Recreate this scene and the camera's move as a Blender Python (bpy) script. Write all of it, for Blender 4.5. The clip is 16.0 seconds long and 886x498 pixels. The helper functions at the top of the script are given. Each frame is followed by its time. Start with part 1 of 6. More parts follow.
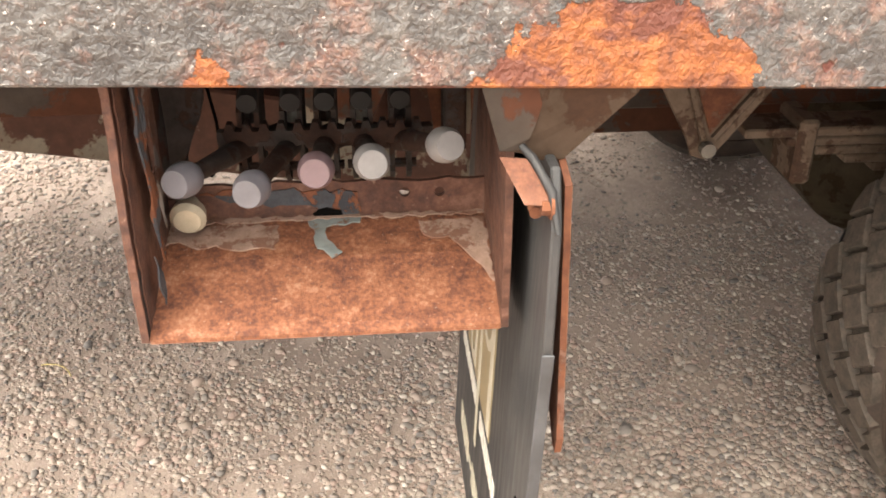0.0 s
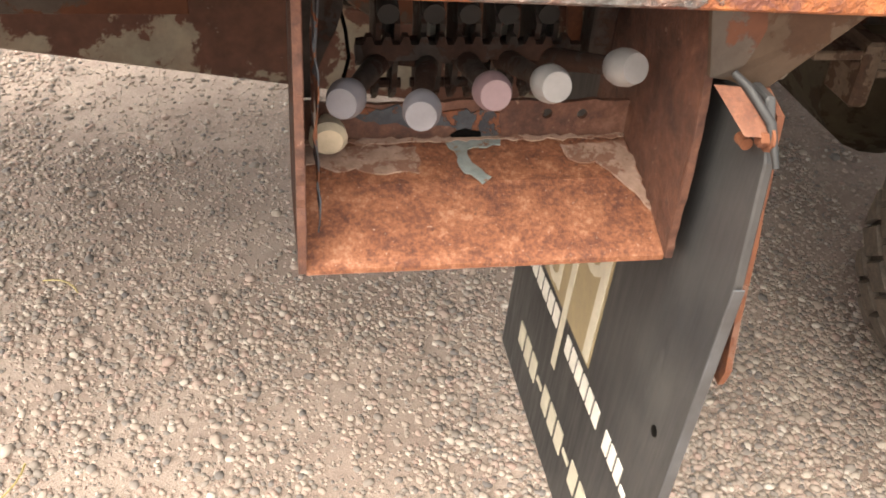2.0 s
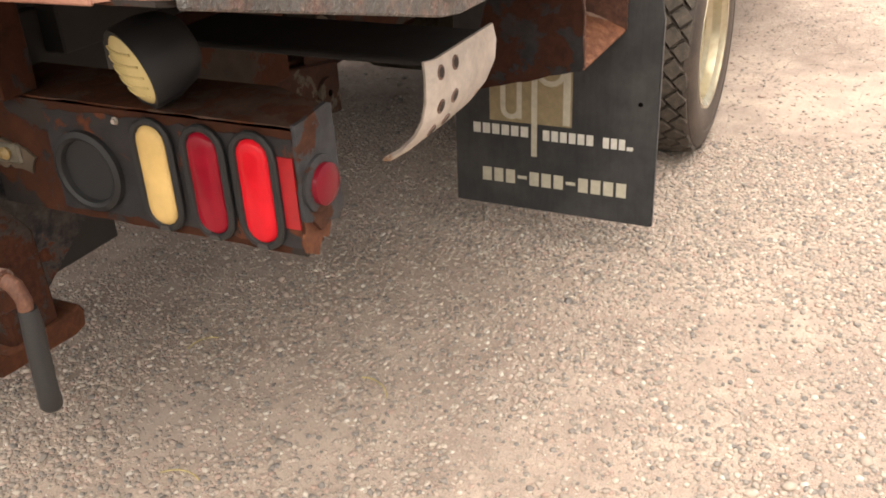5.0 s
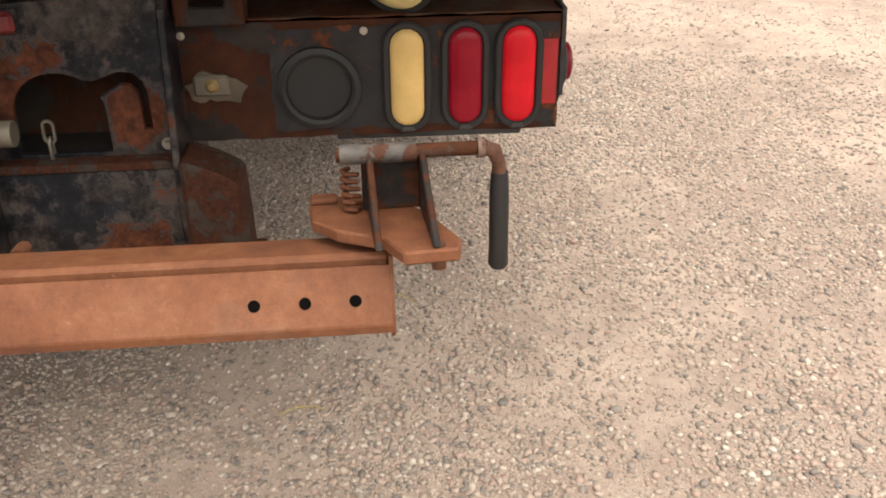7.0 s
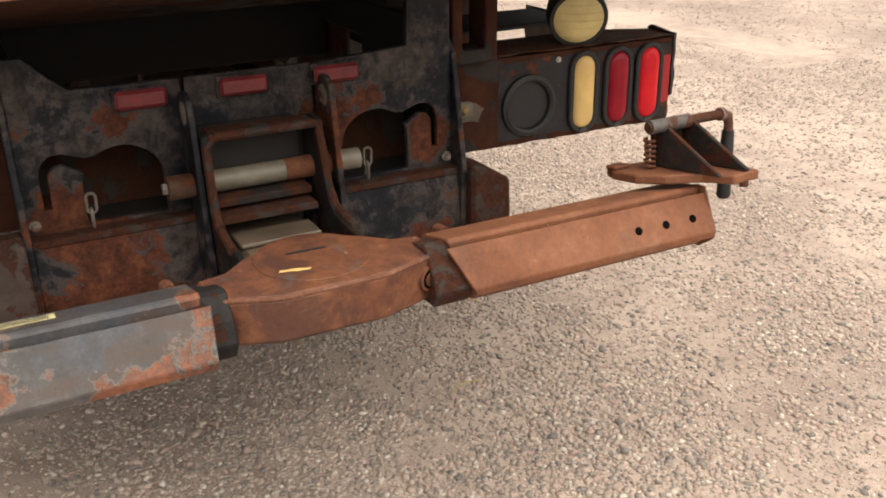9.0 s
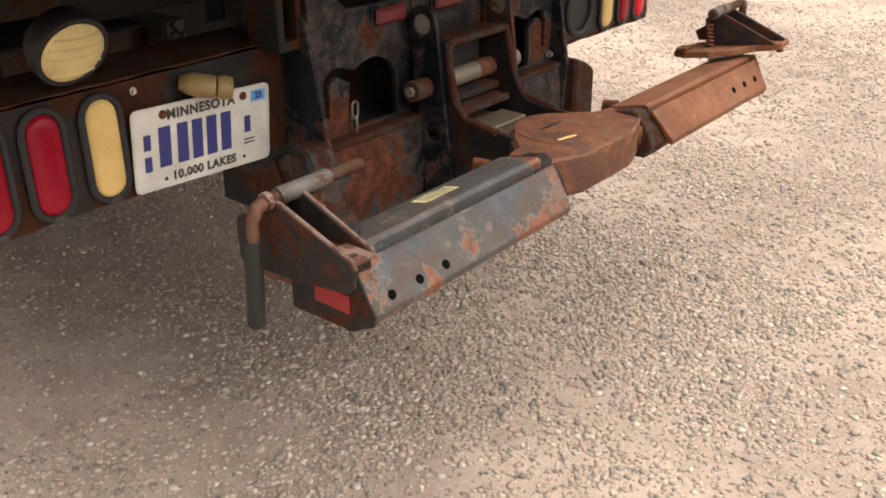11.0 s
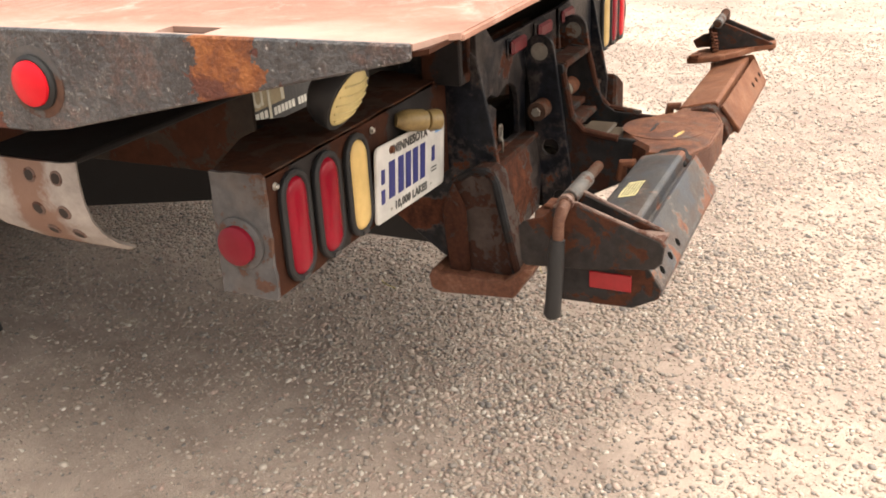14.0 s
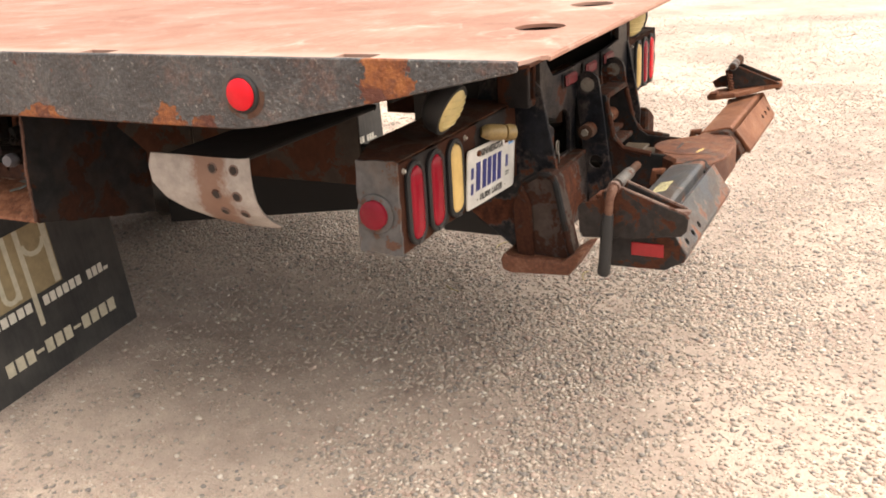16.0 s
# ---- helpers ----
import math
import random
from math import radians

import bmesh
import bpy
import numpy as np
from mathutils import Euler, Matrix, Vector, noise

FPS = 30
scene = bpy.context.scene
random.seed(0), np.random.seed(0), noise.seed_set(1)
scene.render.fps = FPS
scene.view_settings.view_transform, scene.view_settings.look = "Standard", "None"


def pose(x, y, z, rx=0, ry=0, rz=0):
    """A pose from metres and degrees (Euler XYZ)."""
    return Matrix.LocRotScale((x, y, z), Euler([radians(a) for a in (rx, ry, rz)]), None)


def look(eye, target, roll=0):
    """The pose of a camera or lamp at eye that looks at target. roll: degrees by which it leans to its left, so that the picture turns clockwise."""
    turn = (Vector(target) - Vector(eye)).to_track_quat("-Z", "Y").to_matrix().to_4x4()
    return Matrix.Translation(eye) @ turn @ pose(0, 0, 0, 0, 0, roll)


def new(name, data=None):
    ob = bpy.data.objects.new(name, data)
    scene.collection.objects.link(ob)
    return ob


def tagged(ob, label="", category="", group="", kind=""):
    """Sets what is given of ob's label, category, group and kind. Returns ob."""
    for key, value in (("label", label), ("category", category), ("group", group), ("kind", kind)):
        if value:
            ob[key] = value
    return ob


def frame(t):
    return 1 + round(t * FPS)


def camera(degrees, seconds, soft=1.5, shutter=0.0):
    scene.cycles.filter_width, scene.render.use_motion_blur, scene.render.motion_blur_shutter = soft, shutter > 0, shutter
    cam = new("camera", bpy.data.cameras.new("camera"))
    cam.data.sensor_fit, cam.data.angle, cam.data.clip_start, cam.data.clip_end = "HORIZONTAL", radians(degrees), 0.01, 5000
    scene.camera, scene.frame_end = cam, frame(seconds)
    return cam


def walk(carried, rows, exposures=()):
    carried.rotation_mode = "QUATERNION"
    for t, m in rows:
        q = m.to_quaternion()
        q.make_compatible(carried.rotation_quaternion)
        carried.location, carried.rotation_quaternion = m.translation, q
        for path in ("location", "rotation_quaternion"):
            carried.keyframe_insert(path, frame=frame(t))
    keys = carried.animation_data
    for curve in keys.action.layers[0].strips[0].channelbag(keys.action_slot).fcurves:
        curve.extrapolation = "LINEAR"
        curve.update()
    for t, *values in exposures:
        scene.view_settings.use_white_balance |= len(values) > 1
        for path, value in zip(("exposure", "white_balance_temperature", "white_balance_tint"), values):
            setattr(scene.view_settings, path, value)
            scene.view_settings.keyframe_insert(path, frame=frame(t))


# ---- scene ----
cam = camera(50.8, 16.0, soft=1.8)
PATH = [
    (0, (1.301, -2.002, 1.283), (1.444, -0.274, 0.283), 0.1),
    (0.5, (1.253, -1.854, 1.253), (1.362, -0.175, 0.168), 0.3),
    (1, (1.227, -1.803, 1.248), (1.319, -0.171, 0.092), 0.5),
    (1.5, (1.195, -1.805, 1.249), (1.328, -0.190, 0.073), 1.5),
    (2, (1.038, -1.915, 1.269), (1.382, -0.325, 0.104), 4.8),
    (2.5, (0.758, -2.119, 1.313), (1.555, -0.632, 0.239), 3.4),
    (3, (0.414, -2.169, 1.34), (1.601, -0.873, 0.385), -1.3),
    (3.5, (-0.009, -2.207, 1.358), (1.359, -1.057, 0.46), -1.2),
    (4, (-0.393, -2.182, 1.372), (1.084, -1.161, 0.492), 0.2),
    (4.5, (-0.733, -2.015, 1.374), (0.81, -1.082, 0.508), -3.2),
    (5, (-1.045, -1.836, 1.374), (0.543, -1.04, 0.454), -3.2),
    (5.2, (-1.142, -1.752, 1.387), (0.456, -1.022, 0.431), -2.7),
    (7.3, (-1.577, -0.552, 1.321), (0.167, -0.803, 0.375), -1.4),
    (7.5, (-1.602, -0.439, 1.325), (0.141, -0.722, 0.385), -2.3),
    (8, (-1.746, -0.129, 1.334), (-0.024, -0.599, 0.432), -0.8),
    (8.5, (-1.8, 0.157, 1.33), (-0.128, -0.546, 0.487), 0.8),
    (9, (-1.77, 0.486, 1.344), (-0.14, -0.366, 0.558), -0.8),
    (9.5, (-1.767, 0.849, 1.344), (-0.197, -0.112, 0.564), -0.8),
    (9.7, (-1.755, 0.979, 1.345), (-0.237, -0.059, 0.559), -0.9),
    (11.8, (-1.058, 1.851, 1.361), (-0.08, 0.336, 0.497), 0.1),
    (12, (-0.987, 1.885, 1.362), (-0.028, 0.344, 0.522), -0.2),
    (12.5, (-0.868, 1.987, 1.366), (0.071, 0.408, 0.573), -0.6),
    (13, (-0.795, 2.088, 1.363), (0.003, 0.428, 0.582), -1.3),
    (13.5, (-0.787, 2.149, 1.368), (-0.084, 0.453, 0.576), -1.3),
    (14, (-0.837, 2.224, 1.381), (-0.04, 0.573, 0.582), -3.1),
    (14.5, (-0.926, 2.338, 1.393), (-0.012, 0.745, 0.601), -4.9),
    (15, (-0.966, 2.434, 1.395), (-0.032, 0.845, 0.62), -3.8),
    (15.5, (-0.948, 2.606, 1.406), (-0.035, 0.986, 0.671), -2.9),
    (16, (-0.965, 2.791, 1.424), (-0.104, 1.119, 0.743), -3.3),
]
walk(cam, [(t, look(e, g, r)) for t, e, g, r in PATH],
     exposures=[(0.0, 2.82, 7300, 10), (2.0, 2.67, 7300, 10), (3.0, 2.55, 7300, 10), (4.0, 1.68, 7300, 10), (5.2, 1.42, 7300, 10), (7.5, 1.02, 7300, 10), (9.5, 1.0, 7300, 10), (12.0, 1.28, 7300, 10), (12.7, 1.54, 7300, 10), (16.0, 1.52, 7300, 10)])

# ---- light: bright overcast day ----
SUN_EL, SUN_AZ = radians(69), radians(255)
world = bpy.data.worlds.new("overcast_sky")
scene.world = world
world.use_nodes = True
wn, wl = world.node_tree.nodes, world.node_tree.links
wn.clear()
sky = wn.new("ShaderNodeTexSky")
sky.sky_type = "NISHITA"
sky.sun_disc = False
sky.sun_elevation, sky.sun_rotation = SUN_EL, SUN_AZ
sky.dust_density, sky.air_density = 4.0, 1.0
hsv = wn.new("ShaderNodeHueSaturation")
hsv.inputs["Saturation"].default_value = 0.25
bg = wn.new("ShaderNodeBackground")
bg.inputs["Strength"].default_value = 0.112
wo = wn.new("ShaderNodeOutputWorld")
wl.new(sky.outputs[0], hsv.inputs["Color"])
wl.new(hsv.outputs[0], bg.inputs["Color"])
wl.new(bg.outputs[0], wo.inputs["Surface"])
sun_data = bpy.data.lights.new("sun", "SUN")
sun_data.energy, sun_data.angle, sun_data.color = 1.7, radians(106), (1.0, 0.95, 0.87)
sun = new("sun", sun_data)
sun.matrix_world = look((20 * math.cos(SUN_EL) * math.sin(SUN_AZ), 20 * math.cos(SUN_EL) * math.cos(SUN_AZ), 20 * math.sin(SUN_EL)), (0, 0, 0))


# ---- materials ----
class Mat:
    """A small wrapper that strings shader nodes together."""

    def __init__(self, name, rough=0.6, metal=0.0):
        self.m = bpy.data.materials.new(name)
        self.m.use_nodes = True
        self.n, self.l = self.m.node_tree.nodes, self.m.node_tree.links
        self.b = self.n["Principled BSDF"]
        self.b.inputs["Roughness"].default_value = rough
        self.b.inputs["Metallic"].default_value = metal
        self.co = self.n.new("ShaderNodeTexCoord").outputs["Object"]

    def put(self, socket, value):
        if isinstance(value, bpy.types.NodeSocket):
            self.l.new(value, socket)
        else:
            socket.default_value = value

    def noise(self, scale, detail=6.0, rough=0.6, distort=0.0, co=None):
        t = self.n.new("ShaderNodeTexNoise")
        t.inputs["Scale"].default_value, t.inputs["Detail"].default_value = scale, detail
        t.inputs["Roughness"].default_value, t.inputs["Distortion"].default_value = rough, distort
        self.l.new(co or self.co, t.inputs["Vector"])
        return t.outputs["Fac"]

    def cells(self, scale, feature="F1", out="Distance", co=None, rand=1.0):
        t = self.n.new("ShaderNodeTexVoronoi")
        t.feature = feature
        t.inputs["Scale"].default_value, t.inputs["Randomness"].default_value = scale, rand
        self.l.new(co or self.co, t.inputs["Vector"])
        return t.outputs[out]

    def ramp(self, fac, *stops):
        r = self.n.new("ShaderNodeValToRGB")
        while len(r.color_ramp.elements) < len(stops):
            r.color_ramp.elements.new(0.5)
        for e, (p, c) in zip(r.color_ramp.elements, stops):
            e.position = p
            e.color = (c, c, c, 1) if isinstance(c, (int, float)) else (*c, 1)
        self.l.new(fac, r.inputs["Fac"])
        return r.outputs["Color"]

    def mix(self, fac, a, b, blend="MIX"):
        x = self.n.new("ShaderNodeMix")
        x.data_type, x.blend_type = "RGBA", blend
        for socket, v in ((x.inputs[0], fac), (x.inputs[6], a), (x.inputs[7], b)):
            if isinstance(v, tuple) and len(v) == 3:
                v = (*v, 1)
            self.put(socket, v)
        return x.outputs[2]

    def math(self, op, a, b=0.0):
        x = self.n.new("ShaderNodeMath")
        x.operation = op
        self.put(x.inputs[0], a)
        self.put(x.inputs[1], b)
        return x.outputs[0]

    def axis(self, k, co=None):
        x = self.n.new("ShaderNodeSeparateXYZ")
        self.l.new(co or self.co, x.inputs[0])
        return x.outputs[k]

    def stretch(self, sx, sy, sz):
        x = self.n.new("ShaderNodeMapping")
        x.inputs["Scale"].default_value = (sx, sy, sz)
        self.l.new(self.co, x.inputs["Vector"])
        return x.outputs[0]

    def color(self, v):
        self.put(self.b.inputs["Base Color"], (*v, 1) if isinstance(v, tuple) else v)
        return self

    def bump(self, height, strength=0.5, dist=0.002):
        x = self.n.new("ShaderNodeBump")
        x.inputs["Strength"].default_value, x.inputs["Distance"].default_value = strength, dist
        self.l.new(height, x.inputs["Height"])
        self.l.new(x.outputs[0], self.b.inputs["Normal"])
        return self

    def rough(self, v):
        self.put(self.b.inputs["Roughness"], v)
        return self


def worn(name, paint, rust=((0.10, 0.028, 0.012), (0.30, 0.10, 0.035)), amount=0.5, scale=7.0, rough=0.5, bump=0.6, dirt=0.3, dist=0.003):
    """Paint that has rusted through: patches at a large scale, pits and grain at a small one."""
    m = Mat(name)
    big, mid, fine = m.noise(scale, 8, 0.65, 0.4), m.noise(scale * 5, 6, 0.7), m.noise(240, 4, 0.7)
    edge = m.math("ADD", big, m.math("MULTIPLY", m.math("SUBTRACT", mid, 0.5), 0.28))
    c = 1.0 - amount
    c = 0.32 + 0.36 * c
    mask = m.ramp(edge, (c - 0.015, 0.0), (c + 0.015, 1.0))
    rusty = m.mix(m.ramp(mid, (0.3, 0.0), (0.7, 1.0)), rust[0], rust[1])
    rusty = m.mix(m.math("MULTIPLY", fine, 0.5), rusty, tuple(v * 0.45 for v in rust[0]))
    pale = tuple(min(1.0, v * 1.6 + (0.03 if max(paint) > 0.2 else 0.015 if max(paint) > 0.06 else 0.008)) for v in paint)
    coat = m.mix(m.ramp(m.noise(scale * 2.3, 7, 0.7), (0.38, 0.0), (0.72, 1.0)), paint, pale)
    coat = m.mix(m.math("MULTIPLY", m.ramp(m.noise(scale * 1.3, 5), (0.45, 0.0), (0.75, 1.0)), dirt), coat, (0.16, 0.105, 0.07) if max(paint) > 0.06 else (0.06, 0.04, 0.028))
    m.b.inputs["Specular IOR Level"].default_value = 0.4 if max(paint) > 0.06 else 0.16
    m.color(m.mix(mask, coat, rusty))
    m.rough(m.ramp(m.math("ADD", mask, m.math("MULTIPLY", fine, 0.2)), (0.0, rough), (1.0, 0.85)))
    h = m.math("ADD", m.math("MULTIPLY", mask, -0.5), m.math("ADD", m.math("MULTIPLY", mid, 0.5), m.math("MULTIPLY", fine, 0.25)))
    return m.bump(h, bump, dist).m


def flat(name, colour, rough=0.6, metal=0.0, vary=0.25, scale=30.0, bump=0.15, fine=180.0):
    """A plain surface with mottling, dust and fine grain."""
    m = Mat(name, rough, metal)
    n = m.noise(scale, 6, 0.65)
    dark, light = tuple(v * (1 - vary) for v in colour), tuple(min(1, v * (1 + vary)) for v in colour)
    m.color(m.mix(m.ramp(n, (0.3, 0.0), (0.7, 1.0)), dark, light))
    m.rough(m.ramp(n, (0.2, max(0.03, rough - 0.12)), (0.8, min(1.0, rough + 0.12))))
    return m.bump(m.noise(fine, 4, 0.7), bump, 0.001).m


RUST = ((0.075, 0.024, 0.013), (0.20, 0.072, 0.032))
M_RUST = worn("rusted_steel", (0.095, 0.042, 0.026), RUST, 0.75, 9, 0.8, 0.7)


def rusted(name, tones, pit, chip, scale=1.0, grease=0.0):
    """Bare steel rusted all over: four tones of bloom, darker pits, pale chips and dark grease."""
    m = Mat(name, 0.75)
    a, b, f = m.noise(11 * scale, 8, 0.72, 0.3), m.noise(60 * scale, 7, 0.75), m.noise(300, 4, 0.7)
    v = m.math("ADD", m.math("MULTIPLY", a, 0.5), m.math("MULTIPLY", b, 0.5))
    c = m.ramp(v, *zip((0.39, 0.47, 0.54, 0.62), tones))
    c = m.mix(m.ramp(m.noise(34 * scale, 5, 0.7), (0.60, 0.0), (0.70, 0.8)), c, pit)
    c = m.mix(m.ramp(m.noise(85 * scale, 3, 0.6, 0.5), (0.68, 0.0), (0.73, 0.8)), c, chip)
    c = m.mix(m.math("MULTIPLY", f, 0.4), c, tuple(0.5 * (p + q) for p, q in zip(pit, tones[1])))
    if grease:
        c = m.mix(m.math("MULTIPLY", m.ramp(m.noise(6, 7, 0.72, 0.5), (0.50, 0.0), (0.57, 1.0)), grease), c, (0.045, 0.016, 0.013))
        c = m.mix(m.math("MULTIPLY", m.ramp(m.noise(8, 7, 0.72, 0.3), (0.56, 0.0), (0.62, 1.0)), grease), c, (0.085, 0.072, 0.062))
    m.color(c)
    m.rough(m.ramp(a, (0.35, 0.82), (0.65, 0.58)))
    return m.bump(m.math("ADD", b, m.math("MULTIPLY", f, 0.5)), 0.6, 0.003).m


def near_spots(m, value, spots, lift):
    """Raises a rust value round some places, given as (y, z, radius)."""
    y, z = m.axis(1), m.axis(2)
    for cy, cz, rad in spots:
        dy, dz = m.math("SUBTRACT", y, cy), m.math("SUBTRACT", z, cz)
        d = m.math("SQRT", m.math("ADD", m.math("MULTIPLY", dy, dy), m.math("MULTIPLY", dz, dz)))
        value = m.math("ADD", value, m.math("MULTIPLY", m.math("MAXIMUM", m.math("SUBTRACT", 1.0, m.math("DIVIDE", d, rad)), 0.0), lift))
    return value


def arm_blue_mat():
    """Faded lilac-grey paint with blue-black remains, dirt streaks and crisp rust patches along the lower edge."""
    m = Mat("faded_blue_grey_paint", 0.5)
    a, b, f = m.noise(9, 8, 0.7, 0.4), m.noise(45, 7, 0.72), m.noise(260, 4, 0.7)
    v = m.math("ADD", m.math("MULTIPLY", a, 0.55), m.math("MULTIPLY", b, 0.45))
    c = m.ramp(v, (0.38, (0.030, 0.026, 0.026)), (0.47, (0.048, 0.046, 0.048)), (0.55, (0.076, 0.071, 0.072)), (0.66, (0.130, 0.120, 0.116)))
    blue = m.ramp(m.math("ADD", m.math("MULTIPLY", m.noise(7, 8, 0.72, 0.6), 0.75), m.math("MULTIPLY", b, 0.25)), (0.47, 0.0), (0.56, 0.92))
    c = m.mix(blue, c, m.ramp(b, (0.4, (0.023, 0.028, 0.037)), (0.62, (0.060, 0.068, 0.084))))
    dirt = m.ramp(m.noise(13, 7, 0.75, 0.4, m.stretch(1.0, 0.7, 2.0)), (0.48, 0.0), (0.58, 0.8))
    c = m.mix(dirt, c, (0.058, 0.036, 0.027))
    low = m.math("MULTIPLY", m.math("MAXIMUM", m.math("SUBTRACT", 0.652, m.axis(2)), 0.0), 5.0)
    r = m.math("ADD", m.math("ADD", m.noise(15, 7, 0.7, 0.2), m.math("MULTIPLY", m.math("SUBTRACT", b, 0.5), 0.34)), low)
    r = near_spots(m, r, ((0.23, 0.640, 0.085), (0.31, 0.638, 0.06), (0.38, 0.640, 0.05), (0.51, 0.675, 0.04), (0.62, 0.645, 0.04), (0.74, 0.70, 0.05), (0.235, 0.735, 0.03)), 0.26)
    rust = m.ramp(b, (0.38, (0.055, 0.022, 0.016)), (0.52, (0.135, 0.046, 0.024)), (0.64, (0.215, 0.080, 0.038)))
    c = m.mix(m.ramp(r, (0.595, 0.0), (0.63, 0.7)), c, (0.16, 0.135, 0.118))
    mask = m.ramp(r, (0.640, 0.0), (0.656, 1.0))
    m.color(m.mix(mask, c, rust))
    m.rough(m.ramp(b, (0.3, 0.45), (0.7, 0.7)))
    return m.bump(m.math("ADD", m.math("MULTIPLY", mask, -0.6), m.math("ADD", b, m.math("MULTIPLY", f, 0.4))), 0.6, 0.003).m


M_BOXW = rusted("brown_rusted_box_wall", ((0.040, 0.016, 0.011), (0.075, 0.030, 0.019), (0.115, 0.046, 0.027), (0.18, 0.09, 0.06)), (0.03, 0.013, 0.010), (0.24, 0.16, 0.12))
M_BOXD = worn("brown_rusted_foot", (0.055, 0.030, 0.021), ((0.045, 0.017, 0.010), (0.115, 0.042, 0.020)), 0.55, 12, 0.8, 0.7, 0.3)
M_BLACK = worn("worn_black_paint", (0.018, 0.018, 0.02), ((0.06, 0.02, 0.012), (0.16, 0.055, 0.028)), 0.33, 6, 0.45, 0.5, 0.25)


def tower_mat():
    """Blue-black paint worn to a grey-brown undercoat, rusted through round the keyholes and on the lower panels."""
    m = Mat("chipped_black_paint", 0.45)
    a, b, f = m.noise(6, 8, 0.72, 0.4), m.noise(34, 7, 0.74), m.noise(240, 4, 0.7)
    v = m.math("ADD", m.math("MULTIPLY", a, 0.75), m.math("MULTIPLY", b, 0.25))
    under = m.ramp(b, (0.38, (0.018, 0.014, 0.013)), (0.52, (0.036, 0.029, 0.027)), (0.66, (0.062, 0.053, 0.050)))
    paint = m.ramp(b, (0.40, (0.0035, 0.0042, 0.0068)), (0.62, (0.012, 0.014, 0.020)))
    coat = m.mix(m.ramp(v, (0.475, 0.0), (0.55, 1.0)), paint, under)
    r = m.math("ADD", m.math("MULTIPLY", m.noise(9, 8, 0.72, 0.3), 0.65), m.math("MULTIPLY", b, 0.35))
    r = near_spots(m, r, ((0.29, 0.62, 0.16), (0.36, 0.75, 0.10), (0.255, 0.895, 0.06), (-0.16, 0.85, 0.11), (-0.38, 0.80, 0.08), (-0.35, 0.54, 0.12), (0.43, 0.60, 0.05), (-0.25, 0.90, 0.05)), 0.25)
    coat = m.mix(m.ramp(r, (0.535, 0.0), (0.58, 0.75)), coat, (0.058, 0.050, 0.049))
    rust = m.ramp(b, (0.36, (0.026, 0.009, 0.006)), (0.50, (0.066, 0.021, 0.011)), (0.64, (0.115, 0.040, 0.020)))
    mask = m.ramp(r, (0.588, 0.0), (0.61, 1.0))
    m.color(m.mix(mask, coat, rust))
    m.rough(m.ramp(m.math("ADD", mask, m.math("MULTIPLY", b, 0.3)), (0.1, 0.40), (1.0, 0.8)))
    m.b.inputs["Specular IOR Level"].default_value = 0.2
    return m.bump(m.math("ADD", m.math("MULTIPLY", mask, -0.6), m.math("ADD", b, m.math("MULTIPLY", f, 0.3))), 0.6, 0.003).m


M_TOWER = tower_mat()
M_BUMPER = worn("rusty_bumper_paint", (0.014, 0.012, 0.012), ((0.030, 0.011, 0.007), (0.080, 0.028, 0.014)), 0.60, 4, 0.55, 0.5, 0.4)
M_ENDCAP = worn("scuffed_grey_paint", (0.062, 0.059, 0.060), ((0.075, 0.035, 0.024), (0.15, 0.075, 0.05)), 0.34, 12, 0.6, 0.6, 0.35)
M_ENDCAP_D = worn("slate_grey_end_paint", (0.034, 0.035, 0.039), ((0.05, 0.022, 0.015), (0.11, 0.048, 0.030)), 0.36, 13, 0.55, 0.6, 0.3)
M_ARM_BLUE = arm_blue_mat()
M_ARM_RUST = rusted("orange_rusted_plate", ((0.118, 0.039, 0.017), (0.165, 0.056, 0.023), (0.205, 0.075, 0.031), (0.245, 0.104, 0.052)), (0.100, 0.034, 0.018), (0.30, 0.16, 0.10), 0.45, 0.15)
M_HEAD = rusted("greasy_red_rusted_casting", ((0.056, 0.019, 0.011), (0.115, 0.037, 0.016), (0.165, 0.057, 0.022), (0.205, 0.086, 0.040)), (0.060, 0.018, 0.011), (0.26, 0.15, 0.09), 0.5, 0.7)
M_ENDP = worn("rust_bitten_dark_end_plate", (0.020, 0.018, 0.018), ((0.045, 0.018, 0.012), (0.115, 0.040, 0.021)), 0.34, 15, 0.6, 0.6, 0.2)
M_SLEEVE = worn("worn_grey_brown_paint", (0.062, 0.058, 0.056), ((0.05, 0.020, 0.013), (0.12, 0.048, 0.028)), 0.40, 20, 0.5, 0.5, 0.4)
M_LADDER = worn("brown_rusted_frame", (0.030, 0.022, 0.019), ((0.026, 0.010, 0.007), (0.085, 0.030, 0.016)), 0.62, 16, 0.75, 0.7, 0.3)
M_CHEEK = worn("black_brown_cheek_paint", (0.008, 0.008, 0.009), ((0.018, 0.008, 0.006), (0.050, 0.019, 0.011)), 0.36, 9, 0.6, 0.6, 0.3)
M_WEB = worn("dark_brown_pitted_channel", (0.038, 0.028, 0.025), ((0.028, 0.013, 0.010), (0.066, 0.027, 0.017)), 0.38, 14, 0.6, 0.6, 0.35)
M_FLOORP = rusted("red_rusted_floor_steel", ((0.060, 0.020, 0.013), (0.150, 0.050, 0.023), (0.250, 0.095, 0.043), (0.36, 0.185, 0.115)), (0.060, 0.021, 0.013), (0.60, 0.46, 0.38), 3.0)
